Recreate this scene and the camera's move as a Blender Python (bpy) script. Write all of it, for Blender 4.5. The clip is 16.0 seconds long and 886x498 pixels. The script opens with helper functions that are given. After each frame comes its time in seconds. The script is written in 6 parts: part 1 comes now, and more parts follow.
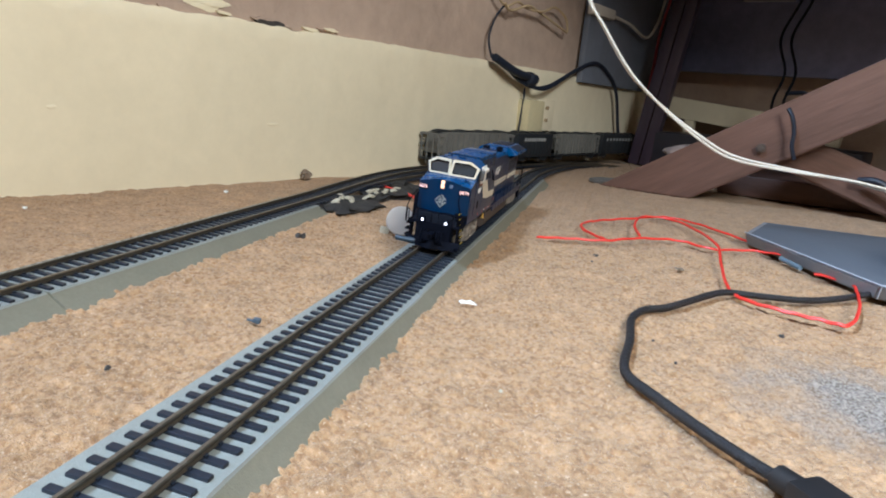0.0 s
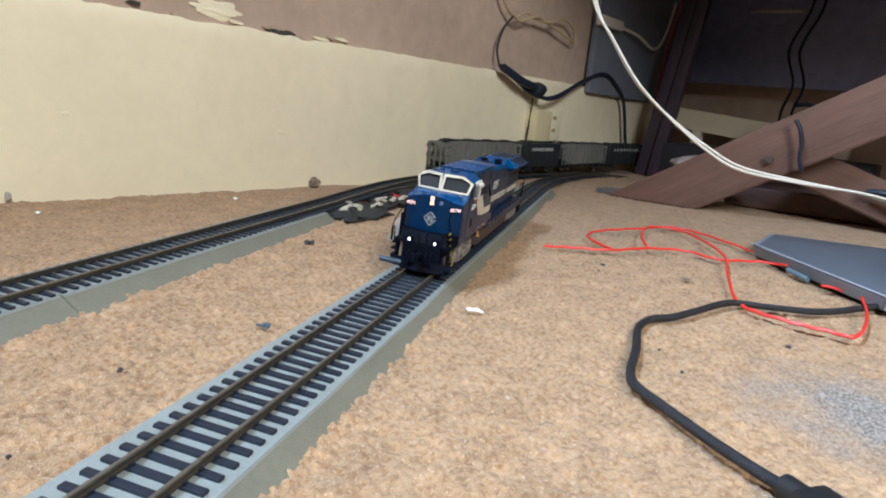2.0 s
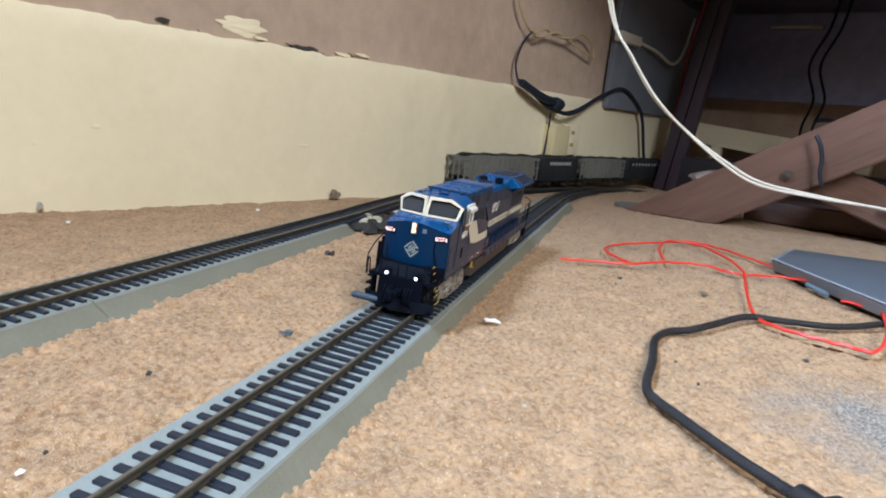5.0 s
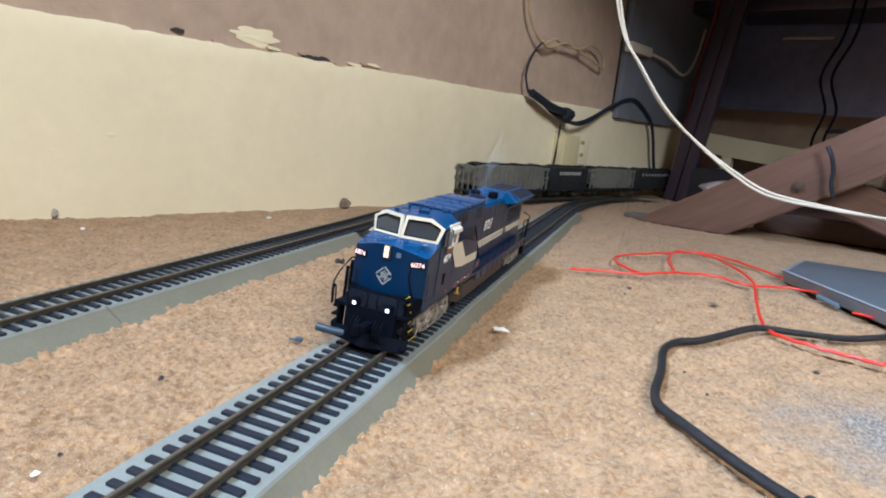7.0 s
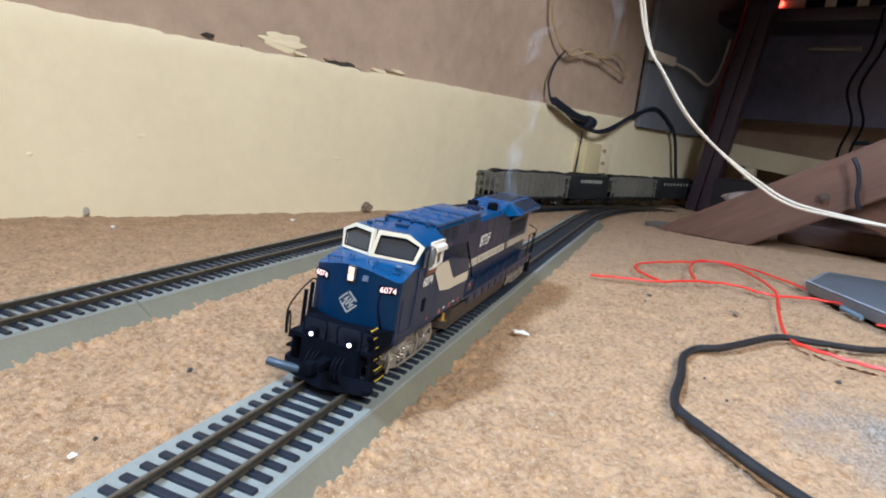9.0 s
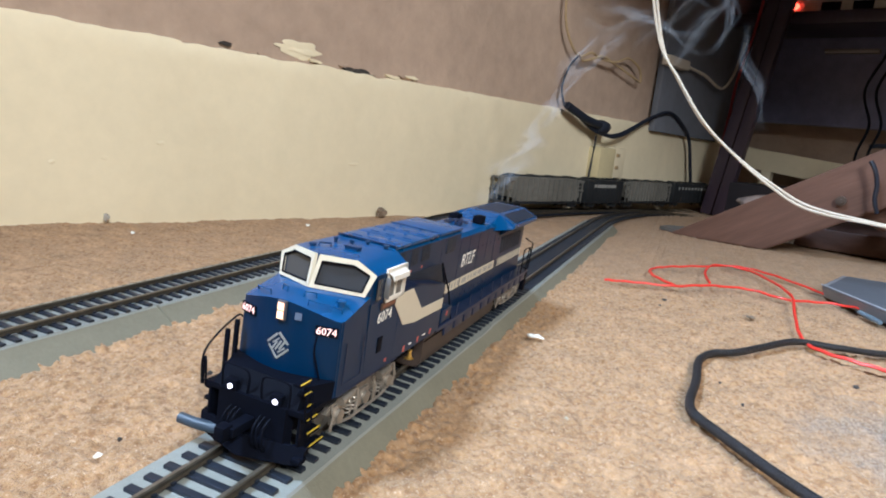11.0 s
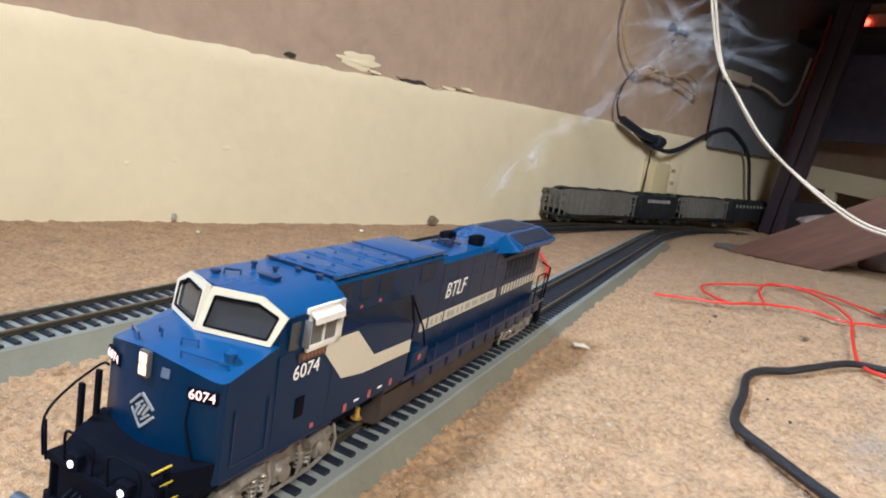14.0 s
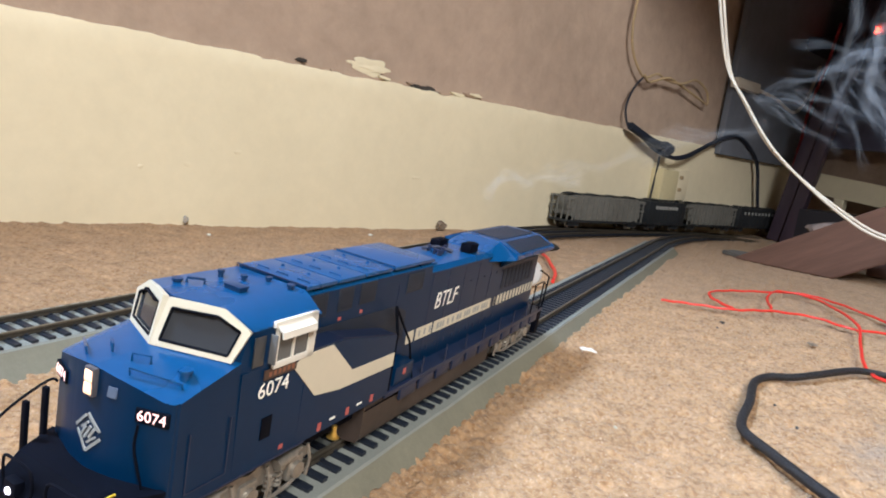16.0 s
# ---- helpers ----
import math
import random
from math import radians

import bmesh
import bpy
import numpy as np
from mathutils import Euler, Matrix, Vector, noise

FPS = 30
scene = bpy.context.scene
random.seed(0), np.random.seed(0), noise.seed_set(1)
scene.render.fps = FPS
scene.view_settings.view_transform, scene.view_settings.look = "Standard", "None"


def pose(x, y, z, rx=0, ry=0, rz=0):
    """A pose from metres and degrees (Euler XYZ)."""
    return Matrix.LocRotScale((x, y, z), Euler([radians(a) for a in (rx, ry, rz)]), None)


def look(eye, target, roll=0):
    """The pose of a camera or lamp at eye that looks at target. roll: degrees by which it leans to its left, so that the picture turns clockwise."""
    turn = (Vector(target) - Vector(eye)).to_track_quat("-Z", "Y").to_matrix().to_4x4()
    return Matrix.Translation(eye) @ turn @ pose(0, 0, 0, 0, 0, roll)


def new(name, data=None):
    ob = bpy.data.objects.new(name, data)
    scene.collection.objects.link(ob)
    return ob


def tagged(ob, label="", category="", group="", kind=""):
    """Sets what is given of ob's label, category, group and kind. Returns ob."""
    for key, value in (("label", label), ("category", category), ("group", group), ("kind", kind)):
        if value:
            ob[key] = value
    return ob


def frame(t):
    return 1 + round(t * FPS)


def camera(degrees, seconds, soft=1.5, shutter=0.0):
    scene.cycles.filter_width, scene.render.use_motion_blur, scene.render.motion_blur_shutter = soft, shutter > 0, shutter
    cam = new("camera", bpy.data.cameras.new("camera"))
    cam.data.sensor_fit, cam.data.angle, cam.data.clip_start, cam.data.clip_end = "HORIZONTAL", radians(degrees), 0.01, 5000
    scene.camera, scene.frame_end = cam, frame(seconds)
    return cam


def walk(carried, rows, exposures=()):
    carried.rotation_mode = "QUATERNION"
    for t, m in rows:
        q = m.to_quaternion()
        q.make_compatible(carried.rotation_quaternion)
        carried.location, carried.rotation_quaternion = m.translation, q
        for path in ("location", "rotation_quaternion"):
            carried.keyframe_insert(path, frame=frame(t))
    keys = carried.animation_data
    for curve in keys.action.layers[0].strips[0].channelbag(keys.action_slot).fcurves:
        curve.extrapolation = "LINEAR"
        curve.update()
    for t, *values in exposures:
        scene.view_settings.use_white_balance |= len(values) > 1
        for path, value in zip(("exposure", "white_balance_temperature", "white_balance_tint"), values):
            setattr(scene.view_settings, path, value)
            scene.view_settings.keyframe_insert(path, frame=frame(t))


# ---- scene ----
cam = camera(69.59, 16.0, soft=1.9)
PATH = [
    (0, (0.1041, -0.1068, 0.1099), (-0.3662, 1.7777, -0.3669), 5.31),
    (0.5, (0.1039, -0.1074, 0.1099), (-0.3738, 1.7752, -0.3671), 5.32),
    (1, (0.1043, -0.1082, 0.1099), (-0.3806, 1.7749, -0.3578), 5.36),
    (1.5, (0.1042, -0.1091, 0.1093), (-0.3837, 1.7762, -0.3466), 5.65),
    (2, (0.1041, -0.1099, 0.1098), (-0.3893, 1.7750, -0.3416), 5.68),
    (2.5, (0.1057, -0.1096, 0.1112), (-0.4000, 1.7720, -0.3401), 4.99),
    (3, (0.1050, -0.1114, 0.1101), (-0.4128, 1.7685, -0.3347), 5.29),
    (3.5, (0.1054, -0.1116, 0.1107), (-0.4212, 1.7667, -0.3306), 5.20),
    (4, (0.1051, -0.1137, 0.1099), (-0.4333, 1.7626, -0.3258), 5.43),
    (6.5, (0.1054, -0.1171, 0.1095), (-0.4584, 1.7616, -0.2813), 5.92),
    (7, (0.1057, -0.1183, 0.1098), (-0.4773, 1.7548, -0.2797), 6.01),
    (7.5, (0.1047, -0.1213, 0.1073), (-0.4993, 1.7474, -0.2711), 6.98),
    (8, (0.1049, -0.1223, 0.1065), (-0.5105, 1.7435, -0.2677), 7.11),
    (8.5, (0.1057, -0.1230, 0.1077), (-0.5260, 1.7377, -0.2653), 6.74),
    (9, (0.1058, -0.1237, 0.1078), (-0.5356, 1.7335, -0.2655), 6.71),
    (9.5, (0.1058, -0.1256, 0.1078), (-0.5561, 1.7251, -0.2624), 6.61),
    (12, (0.1067, -0.1268, 0.1083), (-0.5858, 1.7159, -0.2451), 6.50),
    (12.5, (0.1076, -0.1274, 0.1070), (-0.6144, 1.7049, -0.2417), 6.98),
    (13, (0.1085, -0.1330, 0.1062), (-0.6823, 1.6657, -0.2673), 7.70),
    (13.5, (0.1097, -0.1347, 0.1072), (-0.7067, 1.6559, -0.2495), 7.36),
    (14, (0.1101, -0.1363, 0.1070), (-0.7201, 1.6500, -0.2393), 7.50),
    (14.5, (0.1105, -0.1384, 0.1065), (-0.7324, 1.6428, -0.2351), 7.68),
    (15, (0.1106, -0.1391, 0.1069), (-0.7399, 1.6397, -0.2285), 7.56),
    (15.5, (0.1111, -0.1400, 0.1071), (-0.7446, 1.6379, -0.2199), 7.58),
    (16, (0.1107, -0.1400, 0.1066), (-0.7421, 1.6383, -0.2258), 7.82),
]
walk(cam, [(t, look(eye, target, roll)) for t, eye, target, roll in PATH],
     exposures=[(0.0, -0.08, 5290, 8), (4.0, -0.05, 5230, 8), (8.0, -0.04, 5250, 9), (12.0, -0.01, 5390, 10), (16.0, 0.0, 5530, 11)])

# ---- light ----
world = bpy.data.worlds.new("room_air")
scene.world = world
world.use_nodes = True
world.node_tree.nodes["Background"].inputs[0].default_value = (0.75, 0.82, 1.0, 1)
world.node_tree.nodes["Background"].inputs[1].default_value = 0.05
scene.view_settings.exposure = 0.0


def area_lamp(name, eye, target, sx, sy, watts, colour, spread=180):
    lamp = bpy.data.lights.new(name, "AREA")
    lamp.shape, lamp.size, lamp.size_y, lamp.energy, lamp.color = "RECTANGLE", sx, sy, watts, colour
    lamp.spread = radians(spread)
    ob = new(name, lamp)
    ob.matrix_world = look(eye, target)
    return ob


# a warm room lamp behind the camera, and cool daylight through a high window in the painted wall
area_lamp("room_lamp_light", (0.75, -0.70, 0.95), (-0.15, 0.35, 0.05), 0.45, 0.45, 29.5, (1.0, 0.885, 0.70))
area_lamp("window_light", (-0.68, -0.56, 1.60), (0.54, 0.02, 0.0), 0.36, 0.36, 15.5, (0.76, 0.89, 1.0), 58)


# ---- materials ----
def material(name, colour, rough=0.6, metal=0.0, scale=200.0, amount=0.25, bump=0.0, bump_scale=None, dark=None, spec=0.5,
             stretch=(1, 1, 1)):
    """A surface with colour variation at two scales and fine relief."""
    m = bpy.data.materials.new(name)
    m.use_nodes = True
    nt = m.node_tree
    p = nt.nodes["Principled BSDF"]
    p.inputs["Roughness"].default_value = rough
    p.inputs["Metallic"].default_value = metal
    p.inputs["Specular IOR Level"].default_value = spec
    tc = nt.nodes.new("ShaderNodeTexCoord")
    mp = nt.nodes.new("ShaderNodeMapping")
    mp.inputs["Scale"].default_value = stretch
    nt.links.new(tc.outputs["Object"], mp.inputs[0])
    n1 = nt.nodes.new("ShaderNodeTexNoise")
    n1.inputs["Scale"].default_value = scale
    n1.inputs["Detail"].default_value = 6
    n1.inputs["Roughness"].default_value = 0.65
    nt.links.new(mp.outputs[0], n1.inputs["Vector"])
    n2 = nt.nodes.new("ShaderNodeTexNoise")
    n2.inputs["Scale"].default_value = scale / 9
    n2.inputs["Detail"].default_value = 3
    nt.links.new(mp.outputs[0], n2.inputs["Vector"])
    mix = nt.nodes.new("ShaderNodeMath")
    mix.operation = "MULTIPLY_ADD"
    mix.inputs[1].default_value = 0.5
    half = nt.nodes.new("ShaderNodeMath")
    half.operation = "MULTIPLY"
    half.inputs[1].default_value = 0.5
    nt.links.new(n2.outputs[0], half.inputs[0])
    nt.links.new(n1.outputs[0], mix.inputs[0])
    nt.links.new(half.outputs[0], mix.inputs[2])
    ramp = nt.nodes.new("ShaderNodeValToRGB")
    lo = dark if dark else tuple(c * (1 - amount) for c in colour)
    hi = tuple(min(1, c * (1 + amount * 0.6)) for c in colour)
    ramp.color_ramp.elements[0].position, ramp.color_ramp.elements[1].position = 0.32, 0.68
    ramp.color_ramp.elements[0].color, ramp.color_ramp.elements[1].color = (*lo, 1), (*hi, 1)
    nt.links.new(mix.outputs[0], ramp.inputs[0])
    nt.links.new(ramp.outputs[0], p.inputs["Base Color"])
    rr = nt.nodes.new("ShaderNodeMapRange")
    rr.inputs["To Min"].default_value, rr.inputs["To Max"].default_value = max(0.03, rough - 0.1), min(1, rough + 0.1)
    nt.links.new(n2.outputs[0], rr.inputs[0])
    nt.links.new(rr.outputs[0], p.inputs["Roughness"])
    if bump:
        n3 = nt.nodes.new("ShaderNodeTexNoise")
        n3.inputs["Scale"].default_value = bump_scale or scale
        n3.inputs["Detail"].default_value = 5
        nt.links.new(mp.outputs[0], n3.inputs["Vector"])
        b = nt.nodes.new("ShaderNodeBump")
        b.inputs["Strength"].default_value = 1.0
        b.inputs["Distance"].default_value = bump
        nt.links.new(n3.outputs[0], b.inputs["Height"])
        nt.links.new(b.outputs[0], p.inputs["Normal"])
    return m


def plain(name, colour, rough=0.5, metal=0.0, emit=0.0):
    m = bpy.data.materials.new(name)
    m.use_nodes = True
    p = m.node_tree.nodes["Principled BSDF"]
    p.inputs["Base Color"].default_value = (*colour, 1)
    p.inputs["Roughness"].default_value = rough
    p.inputs["Metallic"].default_value = metal
    if emit:
        p.inputs["Emission Color"].default_value = (*colour, 1)
        p.inputs["Emission Strength"].default_value = emit
    return m


def carpet_material():
    """Tan cut pile with a worn grey stain by the cord."""
    m = material("tan_carpet", (0.400, 0.256, 0.138), 0.95, 0, 520, 0.36, 0.0010, 1500, spec=0.03)
    nt = m.node_tree
    p = nt.nodes["Principled BSDF"]
    p.inputs["Sheen Weight"].default_value = 0.15
    p.inputs["Sheen Roughness"].default_value = 0.5
    base = p.inputs["Base Color"].links[0].from_socket
    tc = nt.nodes.new("ShaderNodeTexCoord")
    mp = nt.nodes.new("ShaderNodeMapping")
    mp.inputs["Location"].default_value = (-0.232, -0.176, 0)
    nt.links.new(tc.outputs["Object"], mp.inputs[0])
    wob = nt.nodes.new("ShaderNodeTexNoise")
    wob.inputs["Scale"].default_value = 38
    wob.inputs["Detail"].default_value = 5
    nt.links.new(tc.outputs["Object"], wob.inputs["Vector"])
    length = nt.nodes.new("ShaderNodeVectorMath")
    length.operation = "LENGTH"
    sc = nt.nodes.new("ShaderNodeVectorMath")
    sc.operation = "MULTIPLY"
    sc.inputs[1].default_value = (13.5, 17, 0)
    nt.links.new(mp.outputs[0], sc.inputs[0])
    nt.links.new(sc.outputs[0], length.inputs[0])
    add = nt.nodes.new("ShaderNodeMath")
    add.operation = "MULTIPLY_ADD"
    add.inputs[1].default_value = 1.3
    nt.links.new(wob.outputs[0], add.inputs[0])
    nt.links.new(length.outputs["Value"], add.inputs[2])
    rng = nt.nodes.new("ShaderNodeMapRange")
    rng.inputs["From Min"].default_value, rng.inputs["From Max"].default_value = 1.62, 1.0
    rng.inputs["To Min"].default_value, rng.inputs["To Max"].default_value = 0.0, 0.92
    nt.links.new(add.outputs[0], rng.inputs[0])
    grain = nt.nodes.new("ShaderNodeTexNoise")
    grain.inputs["Scale"].default_value = 700
    nt.links.new(tc.outputs["Object"], grain.inputs["Vector"])
    gr = nt.nodes.new("ShaderNodeValToRGB")
    gr.color_ramp.elements[0].position, gr.color_ramp.elements[1].position = 0.35, 0.65
    gr.color_ramp.elements[0].color, gr.color_ramp.elements[1].color = (0.10, 0.086, 0.074, 1), (0.35, 0.31, 0.275, 1)
    nt.links.new(grain.outputs[0], gr.inputs[0])
    tuft = nt.nodes.new("ShaderNodeTexNoise")
    tuft.inputs["Scale"].default_value = 360
    tuft.inputs["Detail"].default_value = 3
    nt.links.new(tc.outputs["Object"], tuft.inputs["Vector"])
    tr = nt.nodes.new("ShaderNodeValToRGB")
    tr.color_ramp.elements[0].position, tr.color_ramp.elements[1].position = 0.34, 0.68
    tr.color_ramp.elements[0].color, tr.color_ramp.elements[1].color = (0.70, 0.62, 0.55, 1), (1.16, 1.18, 1.22, 1)
    mid = tr.color_ramp.elements.new(0.5)
    mid.color = (1.0, 0.98, 0.96, 1)
    nt.links.new(tuft.outputs[0], tr.inputs[0])
    speck = nt.nodes.new("ShaderNodeTexNoise")
    speck.inputs["Scale"].default_value = 950
    speck.inputs["Detail"].default_value = 1
    nt.links.new(tc.outputs["Object"], speck.inputs["Vector"])
    sr = nt.nodes.new("ShaderNodeMapRange")
    sr.inputs["From Min"].default_value, sr.inputs["From Max"].default_value = 0.62, 0.80
    nt.links.new(speck.outputs[0], sr.inputs[0])
    tint0 = nt.nodes.new("ShaderNodeVectorMath")
    tint0.operation = "MULTIPLY"
    nt.links.new(base, tint0.inputs[0])
    nt.links.new(tr.outputs[0], tint0.inputs[1])
    tint = nt.nodes.new("ShaderNodeMixRGB")
    tint.inputs[2].default_value = (0.60, 0.46, 0.33, 1)
    nt.links.new(sr.outputs[0], tint.inputs[0])
    nt.links.new(tint0.outputs[0], tint.inputs[1])
    base = tint.outputs[0]
    mix = nt.nodes.new("ShaderNodeMixRGB")
    nt.links.new(rng.outputs[0], mix.inputs[0])
    nt.links.new(base, mix.inputs[1])
    nt.links.new(gr.outputs[0], mix.inputs[2])
    nt.links.new(mix.outputs[0], p.inputs["Base Color"])
    return m


CARPET = carpet_material()
CREAM = material("cream_wall_paint", (0.79, 0.722, 0.545), 0.6, 0, 60, 0.07, 0.0005, 45)
PLASTER = material("bare_brown_plaster", (0.43, 0.332, 0.268), 0.9, 0, 40, 0.20, 0.0022, 60)
CEIL = plain("white_ceiling_paint", (0.7, 0.68, 0.64), 0.9)
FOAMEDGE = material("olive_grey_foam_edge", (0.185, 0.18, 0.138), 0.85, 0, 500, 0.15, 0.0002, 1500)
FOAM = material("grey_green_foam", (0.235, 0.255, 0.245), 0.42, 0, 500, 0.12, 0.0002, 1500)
TIE = material("black_plastic_sleeper", (0.015, 0.020, 0.032), 0.38, 0, 900, 0.3, spec=0.4)
RAIL = material("tarnished_brass_rail", (0.088, 0.076, 0.060), 0.42, 0.5, 600, 0.3)
RAILTOP = material("worn_rail_head", (0.205, 0.185, 0.15), 0.33, 0.7, 600, 0.3)
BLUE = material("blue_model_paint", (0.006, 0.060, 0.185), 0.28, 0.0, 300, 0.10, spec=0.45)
# same paint as BLUE, darkened to put the shade of upright faces into the colour
SHADEDBLUE = material("blue_paint_shaded", (0.0012, 0.0175, 0.057), 0.32, 0.0, 300, 0.10, spec=0.2)
NAVY = material("dark_navy_paint", (0.011, 0.020, 0.055), 0.42, 0.0, 300, 0.15)
FITTING = material("dark_blue_fitting_paint", (0.007, 0.034, 0.10), 0.35, 0.0, 300, 0.15)
CREAMP = material("off_white_model_paint", (0.58, 0.535, 0.43), 0.4, 0, 300, 0.04)
BLACK = material("black_model_plastic", (0.0028, 0.0038, 0.0085), 0.62, 0, 600, 0.3, spec=0.06)
SILVER = material("silver_grey_sideframe", (0.36, 0.335, 0.30), 0.32, 0.6, 500, 0.4)
STEEL = material("wheel_steel", (0.35, 0.34, 0.32), 0.3, 0.9, 500, 0.2)
GLASS = plain("dark_tinted_glass", (0.040, 0.044, 0.052), 0.07)
GREYMESH = material("dark_grille_mesh", (0.016, 0.022, 0.04), 0.6, 0, 2500, 0.5, 0.0004, 2500)
LETTER = plain("white_lettering", (0.85, 0.85, 0.82), 0.5)
GREYBAR = plain("grey_print", (0.32, 0.33, 0.33), 0.6)
YELLOW = plain("yellow_step_edge", (0.52, 0.40, 0.03), 0.5)
BRASS = plain("brass_bell", (0.75, 0.50, 0.12), 0.3, 0.85)
REDDECAL = plain("red_decal", (0.42, 0.10, 0.09), 0.5)
BROWNPL = plain("brown_name_plate", (0.06, 0.035, 0.025), 0.5)
BEZEL = plain("dull_headlight_bezel", (0.10, 0.10, 0.12), 0.4, 0.3)
HEADLIGHT = plain("warm_headlight", (1.0, 0.60, 0.34), 0.3, 0, 1.35)
DITCH = plain("white_ditch_light", (1.0, 0.90, 0.97), 0.3, 0, 4.0)
NUMGLOW = plain("lit_number", (1.0, 0.62, 0.55), 0.4, 0, 1.3)
REDLED = plain("red_led", (1.0, 0.05, 0.02), 0.3, 0, 9.0)
REDWIRE = plain("red_wire_insulation", (0.70, 0.035, 0.022), 0.42)
CORD = material("black_braided_cord", (0.016, 0.016, 0.020), 0.55, 0, 1500, 0.6, 0.0009, 1500)
WHITECORD = material("off_white_cable", (0.60, 0.565, 0.50), 0.5, 0, 300, 0.08)
BLUECORD = plain("dark_blue_cable", (0.012, 0.018, 0.035), 0.5)
TWINE = material("yellowed_twine", (0.42, 0.32, 0.19), 0.8, 0, 500, 0.3)
WOOD = material("dark_brown_wood", (0.145, 0.080, 0.062), 0.48, 0, 90, 0.45, 0.0004, 250, stretch=(0.12, 1, 1))
DARKWOOD = material("dark_red_brown_wood", (0.043, 0.031, 0.052), 0.4, 0, 60, 0.4, stretch=(1, 1, 0.15))
DARKPANEL = material("near_black_panel", (0.17, 0.18, 0.31), 0.4, 0, 40, 0.4)
WALLSHADE = material("slate_grey_wall_shade", (0.155, 0.175, 0.225), 0.8, 0, 25, 0.25)
GREYBOX = material("grey_plastic_case", (0.20, 0.21, 0.235), 0.42, 0, 700, 0.12)
GREYTOP = material("dark_grey_rubber_top", (0.085, 0.095, 0.115), 0.6, 0, 900, 0.15)
BALLAST = material("black_tarred_roadbed", (0.028, 0.027, 0.027), 0.75, 0, 700, 0.5, 0.0012, 900)
CHIPS = material("cream_foam_crumb", (0.46, 0.43, 0.34), 0.8, 0, 500, 0.25)
CARGREY = material("weathered_grey_wagon", (0.15, 0.152, 0.145), 0.65, 0, 150, 0.3)
CARDARK = material("dark_green_black_wagon", (0.016, 0.020, 0.026), 0.55, 0, 150, 0.4)
DEBRIS = material("dark_crumb", (0.05, 0.045, 0.045), 0.7, 0, 900, 0.5)
STONE = material("brown_stone", (0.21, 0.165, 0.125), 0.9, 0, 300, 0.4, 0.001, 500)
PLOUGH = material("slate_blue_plastic", (0.035, 0.055, 0.085), 0.45, 0, 400, 0.2)
UNDERDESK = material("dark_box_black", (0.018, 0.018, 0.030), 0.6, 0, 60, 0.3)
PALEGREY = plain("clear_grey_plastic", (0.72, 0.70, 0.68), 0.35)
PALEGREY.node_tree.nodes["Principled BSDF"].inputs["Transmission Weight"].default_value = 0.55
WHITEPAINT = material("white_model_paint", (0.66, 0.64, 0.59), 0.4, 0, 300, 0.04)


